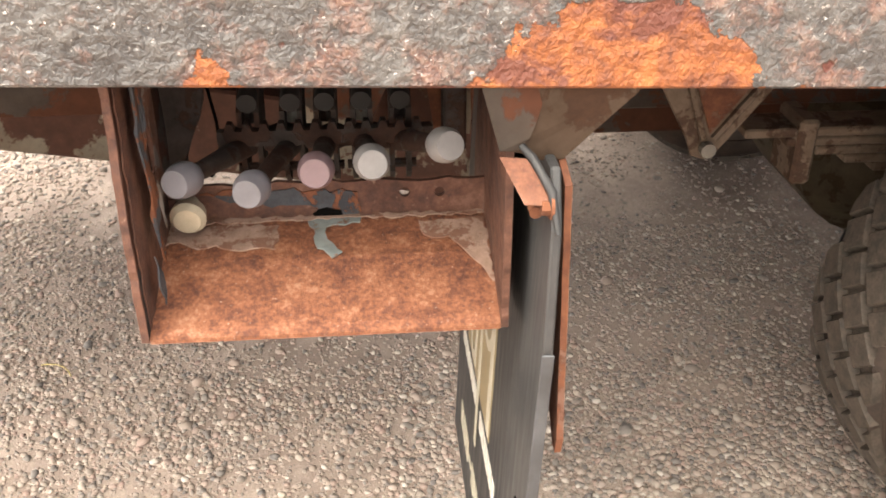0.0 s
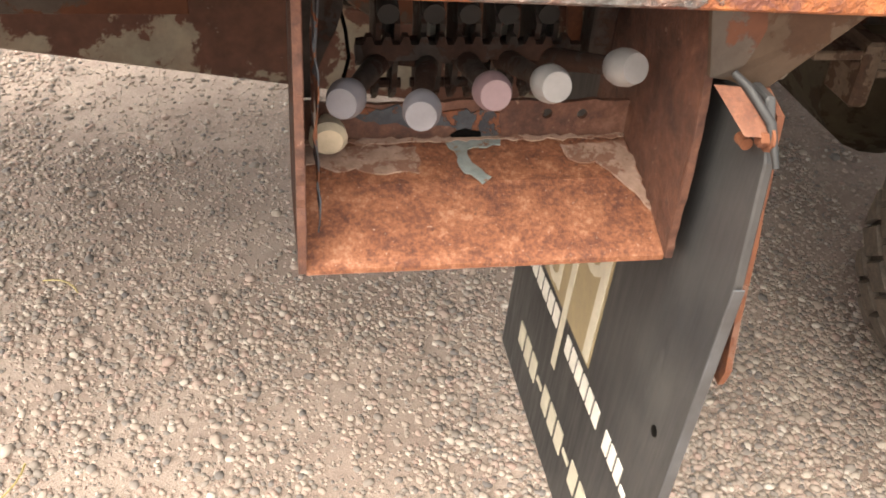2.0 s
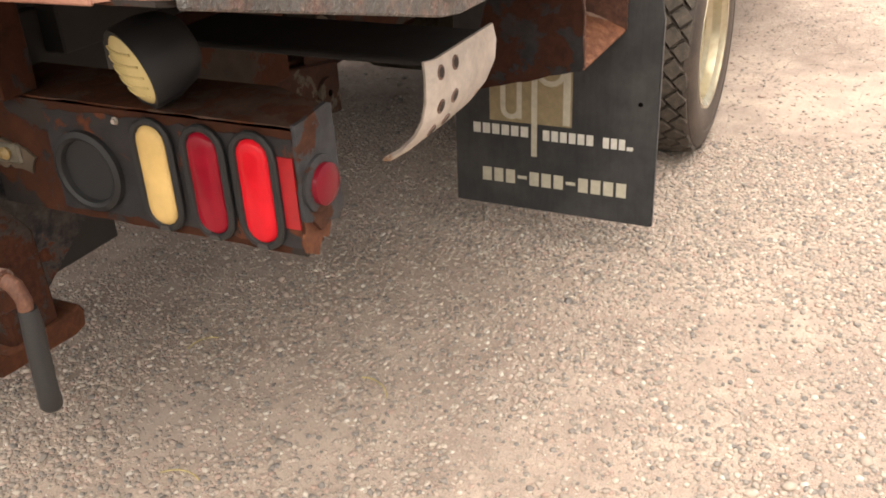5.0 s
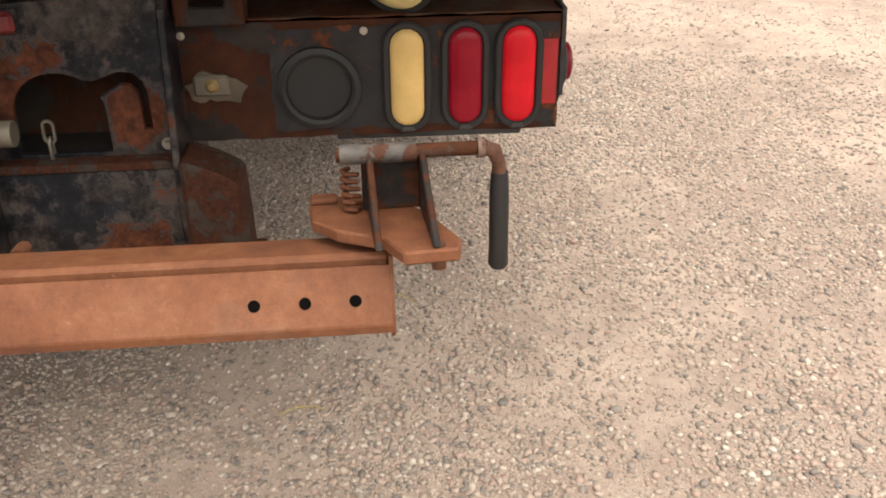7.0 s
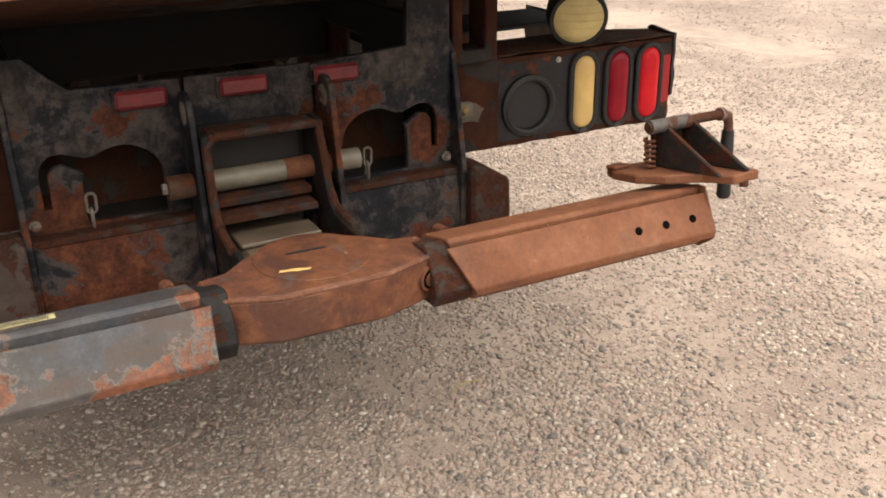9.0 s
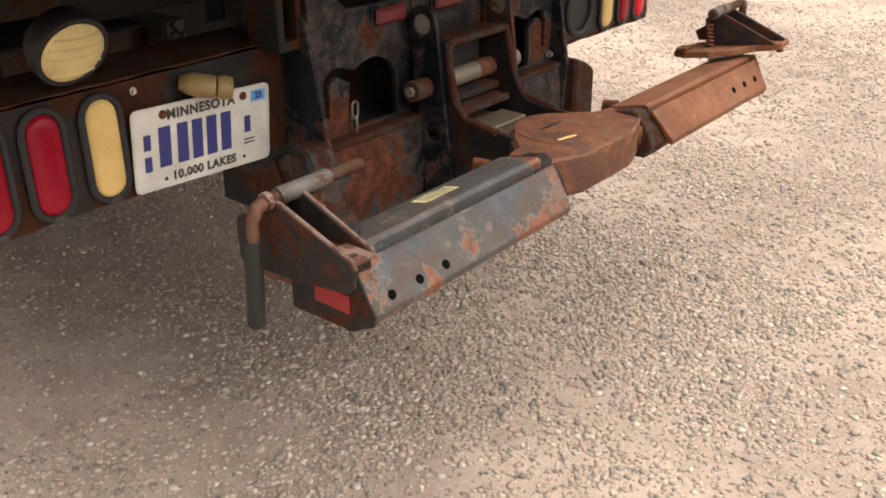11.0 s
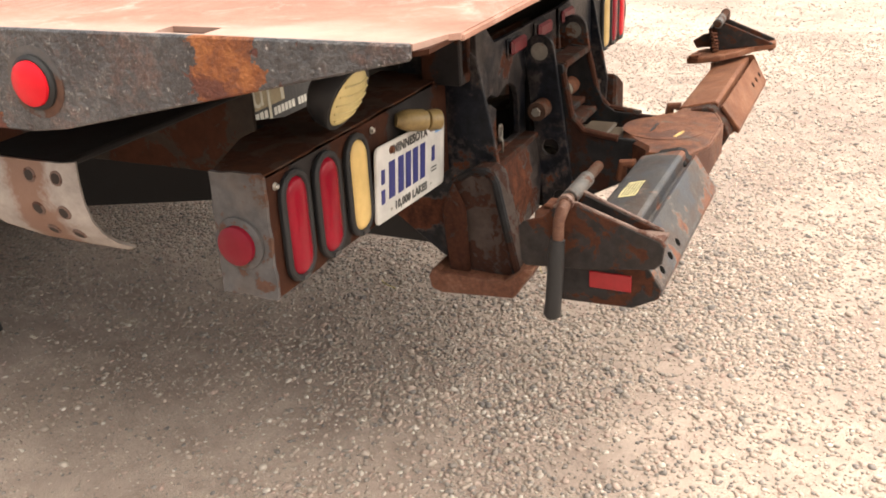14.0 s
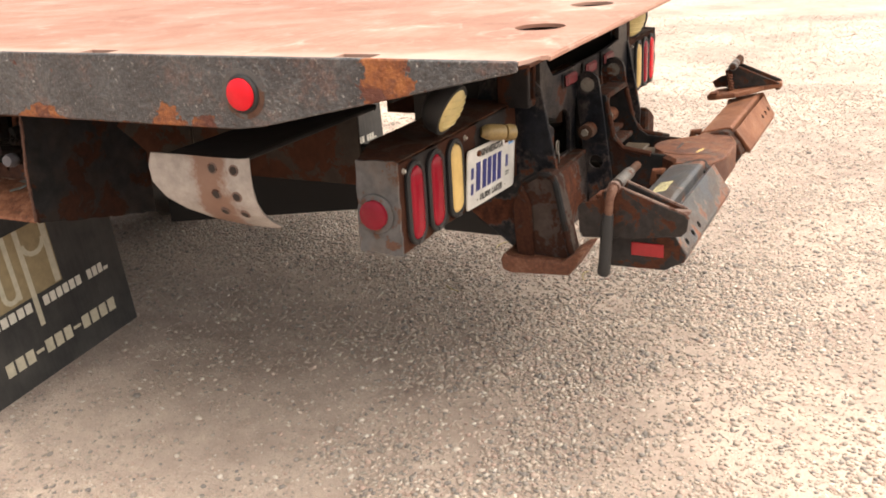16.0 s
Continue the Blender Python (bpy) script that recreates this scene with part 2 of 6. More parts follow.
M_FOLD = rusted("dull_orange_rusted_fold", ((0.065, 0.023, 0.014), (0.12, 0.042, 0.021), (0.165, 0.064, 0.034), (0.24, 0.12, 0.075)), (0.05, 0.02, 0.013), (0.30, 0.18, 0.13), 1.6)
M_RAIL = worn("peeling_chassis_paint", (0.105, 0.090, 0.068), ((0.045, 0.018, 0.012), (0.095, 0.038, 0.023)), 0.58, 6, 0.7, 0.5, 0.5)
M_STEP = worn("scratched_aluminium_paint", (0.37, 0.325, 0.29), ((0.30, 0.17, 0.10), (0.42, 0.25, 0.16)), 0.16, 5, 0.45, 0.25, 0.25)
M_DARK = flat("near_black_steel", (0.012, 0.010, 0.009), 0.8, 0.0, 0.4, 14)
M_RUBBER = flat("black_rubber", (0.012, 0.012, 0.013), 0.62, 0.0, 0.3, 40)
M_STEEL = flat("bare_steel", (0.52, 0.49, 0.45), 0.38, 0.9, 0.25, 25)
M_PIN = worn("greasy_pin_steel", (0.15, 0.135, 0.115), RUST, 0.35, 12, 0.4, 0.3)
M_CHAIN = flat("dull_zinc_chain", (0.17, 0.15, 0.13), 0.45, 0.5, 0.25, 40)
M_PIN_C = flat("scuffed_cream_pin", (0.125, 0.11, 0.085), 0.45, 0.0, 0.25, 25)
M_TUBE = flat("greasy_brown_tube", (0.085, 0.064, 0.046), 0.5, 0.0, 0.4, 11)
M_GREY = flat("grey_enamel", (0.042, 0.040, 0.040), 0.45, 0.0, 0.25, 25)
# solid discs in these two colours stand in for the shade inside holes
M_STEPHOLE = flat("dark_step_bore", (0.028, 0.019, 0.015), 0.8, 0.0, 0.4, 60)
M_HOLE = flat("dark_bore", (0.003, 0.0027, 0.0025), 0.95, 0.0, 0.2, 20)
M_HOLE.node_tree.nodes["Principled BSDF"].inputs["Specular IOR Level"].default_value = 0.05
M_WHITE = flat("dirty_white_plastic", (0.55, 0.53, 0.50), 0.5, 0.0, 0.2, 12)
M_KNOB_W = flat("frosted_white_knob", (0.160, 0.153, 0.153), 0.6, 0.0, 0.16, 45)
M_KNOB_L = flat("frosted_grey_lilac_knob", (0.108, 0.103, 0.116), 0.6, 0.0, 0.16, 45)
M_KNOB_P = flat("frosted_pink_knob", (0.125, 0.082, 0.090), 0.6, 0.0, 0.16, 45)
M_BRASS = flat("tarnished_brass", (0.46, 0.41, 0.31), 0.35, 0.25, 0.2, 40)
M_AMBER_DULL = flat("yellowed_plastic", (0.26, 0.18, 0.075), 0.4, 0.0, 0.3, 40)
M_TAN = flat("tan_print", (0.24, 0.19, 0.11), 0.6, 0.0, 0.2, 30)
M_CREAM = flat("cream_print", (0.43, 0.40, 0.32), 0.6, 0.0, 0.15, 40)
M_PRINT = flat("white_print", (0.54, 0.525, 0.48), 0.6, 0.0, 0.12, 60)
M_EDGE = flat("scuffed_blue_grey_rubber", (0.048, 0.051, 0.056), 0.45, 0.0, 0.4, 18)
M_NAVY = flat("navy_print", (0.03, 0.035, 0.16), 0.5, 0.0, 0.15, 60)
M_SKYBLUE = flat("blue_sticker", (0.09, 0.30, 0.62), 0.45, 0.0, 0.15, 60)
M_TAPE = flat("red_reflective_tape", (0.33, 0.010, 0.016), 0.35, 0.0, 0.15, 60)
M_STRAW = flat("dry_straw", (0.45, 0.36, 0.13), 0.7, 0.0, 0.2, 60)
M_STICKER = flat("yellow_white_decal", (0.60, 0.54, 0.30), 0.5, 0.0, 0.3, 120)


M_FLAKE = worn("pink_grey_paint_scale", (0.22, 0.14, 0.105), ((0.18, 0.085, 0.055), (0.26, 0.14, 0.095)), 0.4, 24, 0.7, 0.6, 0.3)
M_FLAKE_D = worn("grey_brown_paint_shred", (0.085, 0.072, 0.064), ((0.06, 0.026, 0.017), (0.14, 0.06, 0.038)), 0.4, 22, 0.6, 0.7, 0.3)
M_TEAL = worn("teal_grey_paint_drip", (0.13, 0.15, 0.145), ((0.15, 0.08, 0.05), (0.22, 0.12, 0.08)), 0.2, 18, 0.6, 0.4, 0.3)
M_PEEL = worn("blue_grey_peeling_paint", (0.036, 0.040, 0.047), ((0.13, 0.05, 0.028), (0.22, 0.09, 0.05)), 0.38, 22, 0.6, 0.7, 0.3)
M_LEVER = worn("brown_grimy_linkage", (0.022, 0.017, 0.015), ((0.025, 0.014, 0.011), (0.048, 0.025, 0.018)), 0.4, 18, 0.7, 0.5, 0.3)


def step_mat_stained():
    """Scuffed pale paint with one brown rubbed patch where boots tread."""
    m = Mat("rust_stained_aluminium_paint", 0.5)
    x = m.axis(0)
    away = m.math("MULTIPLY", m.math("ABSOLUTE", m.math("SUBTRACT", x, 0.515)), 6.0)
    n = m.math("SUBTRACT", m.math("ADD", m.noise(11, 7, 0.7, 0.3), m.math("MULTIPLY", m.noise(70, 5, 0.7), 0.25)), away)
    stain = m.ramp(n, (0.22, 0.0), (0.40, 0.85))
    coat = m.ramp(m.noise(24, 7, 0.7), (0.3, (0.25, 0.22, 0.20)), (0.7, (0.42, 0.375, 0.345)))
    m.color(m.mix(stain, coat, (0.185, 0.085, 0.050)))
    return m.bump(m.noise(160, 4, 0.7), 0.25, 0.002).m


M_STEP_L = step_mat_stained()
M_PANEL = worn("slate_patched_rusty_panel", (0.014, 0.014, 0.016), ((0.024, 0.010, 0.007), (0.062, 0.022, 0.012)), 0.62, 7, 0.7, 0.6, 0.3)
M_GUSSET = worn("tan_brown_rusted_gusset", (0.036, 0.023, 0.015), ((0.028, 0.014, 0.009), (0.055, 0.029, 0.017)), 0.5, 9, 0.75, 0.5, 0.35)
M_AXLE = worn("olive_brown_axle_paint", (0.034, 0.027, 0.016), ((0.026, 0.018, 0.011), (0.05, 0.034, 0.019)), 0.4, 8, 0.6, 0.4, 0.4)
M_TANSTEEL = worn("tan_dusty_spring_steel", (0.095, 0.065, 0.044), ((0.05, 0.026, 0.016), (0.10, 0.055, 0.034)), 0.4, 16, 0.7, 0.5, 0.4)
M_RUB = worn("pinkish_rubbed_rust", (0.120, 0.075, 0.062), ((0.06, 0.025, 0.017), (0.13, 0.055, 0.036)), 0.4, 20, 0.6, 0.5, 0.3)
M_HANDLE = rusted("dull_rusted_handle", ((0.045, 0.018, 0.012), (0.085, 0.032, 0.018), (0.120, 0.048, 0.026), (0.16, 0.085, 0.055)), (0.04, 0.017, 0.012), (0.2, 0.12, 0.09), 1.4)
M_FORK = worn("brown_worn_black_paint", (0.018, 0.015, 0.0145), ((0.040, 0.015, 0.010), (0.105, 0.038, 0.020)), 0.42, 16, 0.5, 0.5, 0.3)
M_RAIL_D = worn("dark_brown_chassis_paint", (0.03, 0.024, 0.02), ((0.05, 0.02, 0.012), (0.09, 0.035, 0.02)), 0.5, 6, 0.6, 0.5, 0.5)
M_MARK = flat("dull_red_marker", (0.12, 0.010, 0.014), 0.5, 0.0, 0.45, 35)


def lens_mat(name, colour, rough=0.2):
    m = Mat(name, rough)
    n = m.noise(18, 5)
    m.color(m.mix(m.ramp(n, (0.35, 0.0), (0.75, 1.0)), colour, tuple(min(1, v * 1.3 + 0.003) for v in colour)))
    m.b.inputs["Specular IOR Level"].default_value = 0.2
    return m.bump(m.cells(320, rand=0.15), 0.25, 0.001).m


M_RED = lens_mat("red_lens", (0.22, 0.005, 0.016))
M_RED_B = lens_mat("bright_red_lens", (0.55, 0.010, 0.02))
M_RED_D = lens_mat("dim_red_lens", (0.15, 0.006, 0.015))
M_AMBER = lens_mat("amber_lens", (0.58, 0.40, 0.16))
M_LAMP = lens_mat("yellowed_lamp_glass", (0.56, 0.46, 0.22), 0.2)


def side_rail_mat(name, tones, bleed_amount, patches=(), lift=0.0, fall=0.0, edge=0.08):
    """Thick lumpy grey paint over rust: glossy blisters with glints put in as metallic specks, red bleeding, a ragged
    rusty lower edge and bare rust patches.
    """
    m = Mat(name, 0.4)
    x = m.axis(0)
    z = m.math("SUBTRACT", m.axis(2), m.math("ADD", lift, m.math("MULTIPLY", x, fall)))
    rag = m.noise(9, 6, 0.7, 0.3)
    low = m.math("SUBTRACT", m.math("ADD", 1.016, m.math("MULTIPLY", m.math("SUBTRACT", rag, 0.50), edge)), z)
    for px, pw, rise in patches:
        wobble = m.math("MULTIPLY", m.math("SUBTRACT", m.noise(22, 5, 0.65), 0.5), 0.14)
        away = m.math("DIVIDE", m.math("ABSOLUTE", m.math("SUBTRACT", m.math("ADD", x, wobble), px)), pw)
        bump = m.math("MULTIPLY", m.math("MINIMUM", m.math("MAXIMUM", m.math("SUBTRACT", 1.0, away), 0.0), 0.6), rise / 0.6)
        low = m.math("ADD", low, bump)
    lowmask = m.ramp(m.math("ADD", m.math("MULTIPLY", low, 60.0), 0.5), (0.44, 0.0), (0.56, 1.0))
    spots = m.ramp(m.noise(36, 3, 0.5, 0.2), (0.70, 0.0), (0.73, 1.0))
    mask = m.math("MAXIMUM", lowmask, spots)
    lump, grain, fine = m.noise(64, 2.0, 0.45), m.noise(150, 3, 0.6, 0.4), m.noise(300, 3, 0.7)
    wide = m.noise(7, 6, 0.7, 0.3)
    v = m.math("ADD", m.math("MULTIPLY", wide, 0.45), m.math("ADD", m.math("MULTIPLY", lump, 0.25), m.math("MULTIPLY", grain, 0.30)))
    coat = m.ramp(v, *zip((0.38, 0.46, 0.53, 0.61), tones))
    bleed = m.ramp(m.math("ADD", m.math("MULTIPLY", m.noise(10, 6, 0.7, 0.4), 0.6), m.math("MULTIPLY", m.noise(48, 6, 0.72), 0.4)), (0.50, 0.0), (0.60, 1.0))
    red = m.ramp(grain, (0.38, tuple(0.6 * p + 0.4 * q for p, q in zip((0.12, 0.035, 0.022), tones[0]))), (0.52, tuple(0.55 * p + 0.45 * q for p, q in zip((0.30, 0.10, 0.055), tones[1]))), (0.64, tuple(0.5 * p + 0.5 * q for p, q in zip((0.50, 0.26, 0.17), tones[2]))))
    coat = m.mix(m.math("MULTIPLY", bleed, bleed_amount), coat, red)
    rusty = m.ramp(m.noise(24, 8, 0.74, 0.3), (0.36, (0.10, 0.030, 0.017)), (0.50, (0.26, 0.080, 0.024)), (0.64, (0.40, 0.140, 0.042)))
    rusty = m.mix(m.math("MAXIMUM", spots, m.ramp(m.noise(12, 5, 0.65, 0.4), (0.50, 0.0), (0.58, 0.9))), rusty, (0.095, 0.026, 0.020))
    rusty = m.mix(m.math("MULTIPLY", fine, 0.3), rusty, (0.10, 0.036, 0.018))
    # pale metallic specks stand in for the glints on glossy paint
    bare = m.math("MULTIPLY", m.ramp(m.noise(170, 3, 0.6, 0.5), (0.62, 0.0), (0.67, 1.0)), m.math("SUBTRACT", 1.0, mask))
    bare = m.math("MULTIPLY", bare, m.ramp(m.noise(26, 4, 0.6), (0.45, 0.0), (0.60, 0.8)))
    m.put(m.b.inputs["Metallic"], bare)
    m.color(m.mix(bare, m.mix(mask, coat, rusty), (0.50, 0.48, 0.46)))
    m.rough(m.mix(mask, m.ramp(wide, (0.35, 0.30), (0.65, 0.44)), (0.7, 0.7, 0.7)))
    m.put(m.b.inputs["Coat Weight"], m.math("MULTIPLY", m.math("SUBTRACT", 1.0, mask), 0.45))
    m.b.inputs["Coat Roughness"].default_value = 0.16
    h = m.math("ADD", m.math("MULTIPLY", mask, -0.35), m.math("ADD", m.math("MULTIPLY", lump, 0.9), m.math("ADD", m.math("MULTIPLY", grain, 0.62), m.math("MULTIPLY", fine, 0.05))))
    return m.bump(h, 1.0, 0.009).m


def deck_mat():
    """Worn tread plate, rusted to a pale salmon, polished along the edge; shadow under the tread bars is in the colour.
    """
    m = Mat("rusty_tread_plate", 0.45)
    n, f = m.noise(3.5, 8, 0.65, 0.3), m.noise(90, 5, 0.7)
    c = m.ramp(n, (0.30, (0.22, 0.096, 0.064)), (0.5, (0.34, 0.172, 0.124)), (0.68, (0.43, 0.27, 0.215)))
    c = m.mix(m.math("MULTIPLY", f, 0.35), c, (0.17, 0.07, 0.045))
    edge = m.ramp(m.math("SUBTRACT", m.math("ADD", m.math("ABSOLUTE", m.axis(1)), m.math("MULTIPLY", n, 0.10)), 0.80), (0.425, 0.0), (0.475, 0.35))
    bars = m.cells(40, "F1", "Distance", m.stretch(0.8, 2.6, 1.0), 0.0)
    smooth = m.math("MULTIPLY", m.ramp(m.math("ADD", m.axis(0), m.math("MULTIPLY", n, 0.5)), (0.18, 0.15), (0.55, 1.0)), m.ramp(m.math("SUBTRACT", m.math("ABSOLUTE", m.axis(1)), 0.6), (0.515, 1.0), (0.53, 0.0)))
    tread = m.math("MULTIPLY", m.ramp(bars, (0.16, 1.0), (0.34, 0.0)), smooth)
    c = m.mix(m.math("MULTIPLY", tread, 0.28), c, (0.56, 0.40, 0.33))
    # darker red-brown round each bar, painted as the shadow it throws
    c = m.mix(m.math("MULTIPLY", m.math("MULTIPLY", m.ramp(bars, (0.36, 0.0), (0.46, 1.0)), smooth), 0.40), c, (0.21, 0.072, 0.044))
    c = m.mix(m.ramp(m.noise(9, 7, 0.75, 0.5), (0.56, 0.0), (0.70, 0.55)), c, (0.58, 0.46, 0.40))
    m.color(m.mix(edge, c, (0.52, 0.40, 0.35)))
    m.rough(m.ramp(n, (0.3, 0.65), (0.7, 0.5)))
    h = m.math("ADD", tread, m.math("MULTIPLY", f, 0.5))
    return m.bump(h, 0.8, 0.002).m


def tyre_mat():
    m = Mat("dusty_tyre_rubber", 0.8)
    n, f = m.noise(45, 6, 0.65), m.noise(190, 4, 0.7)
    dust = m.ramp(m.math("ADD", m.math("MULTIPLY", n, 0.6), m.math("MULTIPLY", f, 0.4)), (0.40, 0.0), (0.68, 1.0))
    m.color(m.mix(dust, (0.045, 0.037, 0.031), (0.122, 0.095, 0.074)))
    return m.bump(f, 0.3, 0.002).m


def sidewall_mat():
    m = Mat("brown_dusted_tyre_wall", 0.45)
    n, f = m.noise(12, 6, 0.7), m.noise(150, 4, 0.7)
    m.color(m.mix(m.ramp(m.math("ADD", m.math("MULTIPLY", n, 0.7), m.math("MULTIPLY", f, 0.3)), (0.38, 0.0), (0.66, 1.0)), (0.022, 0.016, 0.014), (0.070, 0.049, 0.038)))
    return m.bump(f, 0.25, 0.002).m


def flap_mat():
    m = Mat("scuffed_black_mud_flap", 0.55)
    n, s = m.noise(5, 6, 0.65), m.noise(9, 5, 0.7, 0.0, m.stretch(1, 9, 0.8))
    m.color(m.mix(m.ramp(n, (0.4, 0.0), (0.75, 1.0)), (0.016, 0.017, 0.019), (0.052, 0.051, 0.05)))
    m.rough(m.ramp(s, (0.3, 0.42), (0.7, 0.68)))
    return m.bump(m.noise(140, 4), 0.15, 0.001).m


def ground_mat():
    """Packed sandy gravel: pale dust between small stones of mixed grey, tan and rose."""
    m = Mat("packed_gravel", 0.9)
    big, mid, sand = m.noise(0.8, 6, 0.6), m.noise(7, 7, 0.68), m.noise(420, 4, 0.75)
    dust = m.ramp(m.math("ADD", m.math("MULTIPLY", big, 0.6), m.math("MULTIPLY", mid, 0.4)), (0.38, (0.315, 0.230, 0.198)), (0.57, (0.645, 0.520, 0.442)))
    dust = m.mix(m.ramp(sand, (0.38, 0.9), (0.58, 0.0)), dust, (0.15, 0.12, 0.10))
    h = m.math("ADD", m.math("MULTIPLY", mid, 1.2), m.math("MULTIPLY", sand, 0.3))
    c = dust
    for scale, cover in ((210, 0.36), (105, 0.28)):
        peb, tone = m.cells(scale), m.cells(scale, "F1", "Color")
        stone = m.ramp(m.axis(0, tone), (0.05, (0.15, 0.135, 0.13)), (0.35, (0.27, 0.22, 0.19)), (0.65, (0.44, 0.365, 0.31)), (0.85, (0.38, 0.26, 0.215)), (1.0, (0.64, 0.58, 0.52)))
        gate = m.math("ADD", m.math("MULTIPLY", m.math("SUBTRACT", m.noise(3.3, 5, 0.7), 0.5), 0.9), m.math("MULTIPLY", m.math("SUBTRACT", 0.5, big), 0.9))
        size = m.math("ADD", m.math("SUBTRACT", cover, m.math("MULTIPLY", m.axis(1, tone), 0.25)), gate)
        inside = m.math("SUBTRACT", size, peb)
        c = m.mix(m.ramp(m.math("ADD", m.math("MULTIPLY", inside, 4.0), 0.5), (0.45, 0.0), (0.6, 1.0)), c, stone)
        h = m.math("ADD", h, m.math("MULTIPLY", m.ramp(inside, (0.0, 0.0), (0.25, 1.0)), 90.0 / scale))
    m.color(c)
    return m.bump(h, 0.6, 0.005).m


def stone_mat():
    m = Mat("loose_gravel_stone", 0.75)
    g = m.n.new("ShaderNodeNewGeometry").outputs["Random Per Island"]
    n = m.noise(110, 5, 0.65)
    c = m.ramp(g, (0.0, (0.11, 0.108, 0.112)), (0.16, (0.22, 0.198, 0.182)), (0.40, (0.33, 0.275, 0.232)), (0.66, (0.43, 0.345, 0.292)), (0.79, (0.37, 0.25, 0.212)), (0.91, (0.50, 0.435, 0.37)), (0.985, (0.58, 0.53, 0.475)))
    m.color(m.mix(m.math("ADD", m.math("MULTIPLY", n, 0.3), 0.06), c, (0.42, 0.345, 0.290)))
    return m.bump(n, 0.3, 0.002).m


M_SIDE_B = side_rail_mat("bleached_flaking_grey_paint", ((0.023, 0.022, 0.023), (0.040, 0.039, 0.040), (0.064, 0.062, 0.061), (0.105, 0.100, 0.096)), 0.60,
                         ((0.56, 0.15, 0.055), (0.63, 0.035, 0.12), (1.53, 0.14, 0.080), (0.93, 0.05, 0.032), (1.16, 0.016, 0.03), (2.1, 0.3, 0.05)), 0.018, -0.030, 0.07)
M_SIDE = side_rail_mat("flaking_dark_grey_paint", ((0.017, 0.016, 0.019), (0.030, 0.029, 0.033), (0.052, 0.051, 0.055), (0.095, 0.093, 0.095)), 0.36,
                       ((-0.08, 0.065, 0.30), (0.15, 0.05, 0.02), (0.36, 0.05, 0.03), (0.47, 0.055, 0.045), (0.85, 0.09, 0.03)), 0.0, 0.0, 0.07)
M_DECK, M_TYRE, M_FLAP, M_GROUND, M_STONE = deck_mat(), tyre_mat(), flap_mat(), ground_mat(), stone_mat()
M_WALL = sidewall_mat()


def rim_mat():
    m = Mat("cream_enamelled_wheel", 0.26, 0.55)
    n = m.noise(30, 6, 0.7)
    m.color(m.mix(m.ramp(n, (0.48, 0.0), (0.75, 0.7)), (0.42, 0.365, 0.255), (0.27, 0.21, 0.13)))
    m.b.inputs["Coat Weight"].default_value = 0.4
    return m.bump(m.noise(150, 3), 0.05, 0.0006).m


M_RIM = rim_mat()


# ---- mesh helpers ----
def part(name, bm, material, parent=None, label="", smooth=False):
    """Links a bmesh as one mesh object under a thing or a part."""
    bmesh.ops.recalc_face_normals(bm, faces=bm.faces[:])
    me = bpy.data.meshes.new(name)
    bm.to_mesh(me)
    bm.free()
    if smooth:
        me.polygons.foreach_set("use_smooth", [True] * len(me.polygons))
        me.set_sharp_from_angle(angle=radians(38))
    me.materials.append(material)
    ob = new(name, me)
    ob.parent = parent
    if label:
        tagged(ob, label=label)
    return ob


def empty(name, label, category, group="", at=(0, 0, 0)):
    ob = new(name)
    ob.empty_display_size = 0.2
    ob.location = at
    return tagged(ob, label=label, category=category, group=group)


def assembly(name, label, category, group, base):
    """A thing bolted to the truck; its parts are built where they stand and hung on it at its base."""
    ob = empty(name, label, category, group, base)
    hung.append(ob)
    return ob


hung = []


def bevelled(bm, size, angle=25):
    if size:
        es = [e for e in bm.edges if len(e.link_faces) == 2 and e.calc_face_angle(0) > radians(angle)]
        bmesh.ops.bevel(bm, geom=es, offset=size, segments=1, affect="EDGES", clamp_overlap=True)
    return bm


def box(x0, x1, y0, y1, z0, z1, bev=0.002, bm=None):
    own = bmesh.new()
    m = Matrix.Translation(((x0 + x1) / 2, (y0 + y1) / 2, (z0 + z1) / 2)) @ Matrix.Diagonal((abs(x1 - x0), abs(y1 - y0), abs(z1 - z0), 1))
    bmesh.ops.create_cube(own, size=1, matrix=m)
    bevelled(own, bev)
    return merged(bm, own)


def merged(bm, own):
    if bm is None:
        return own
    me = bpy.data.meshes.new("tmp")
    own.to_mesh(me)
    own.free()
    bm.from_mesh(me)
    bpy.data.meshes.remove(me)
    return bm


def circle(cx, cy, r, n=20, squash=1.0):
    return [(cx + r * math.cos(2 * math.pi * k / n), cy + squash * r * math.sin(2 * math.pi * k / n)) for k in range(n)]


def rect(x0, x1, y0, y1):
    return [(x0, y0), (x1, y0), (x1, y1), (x0, y1)]


def stadium(cx, cy, w, h, n=8):
    """An upright oval: half circles of width w joined by straight sides."""
    r, d = w / 2, h / 2 - w / 2
    up = [(cx + r * math.cos(a), cy + d + r * math.sin(a)) for a in np.linspace(0, math.pi, n)]
    return up + [(cx + r * math.cos(a), cy - d + r * math.sin(a)) for a in np.linspace(math.pi, 2 * math.pi, n)]


def ragged(points, step=0.012, size=0.004, seed=1):
    """Roughens an outline, as rust eats an edge."""
    rng, out = random.Random(seed), []
    for (ax, ay), (bx, by) in zip(points, points[1:] + points[:1]):
        n = max(1, int(math.hypot(bx - ax, by - ay) / step))
        for k in range(n):
            f = k / n
            s = 0 if k == 0 else size
            out.append((ax + (bx - ax) * f + rng.uniform(-s, s), ay + (by - ay) * f + rng.uniform(-s, s)))
    return out


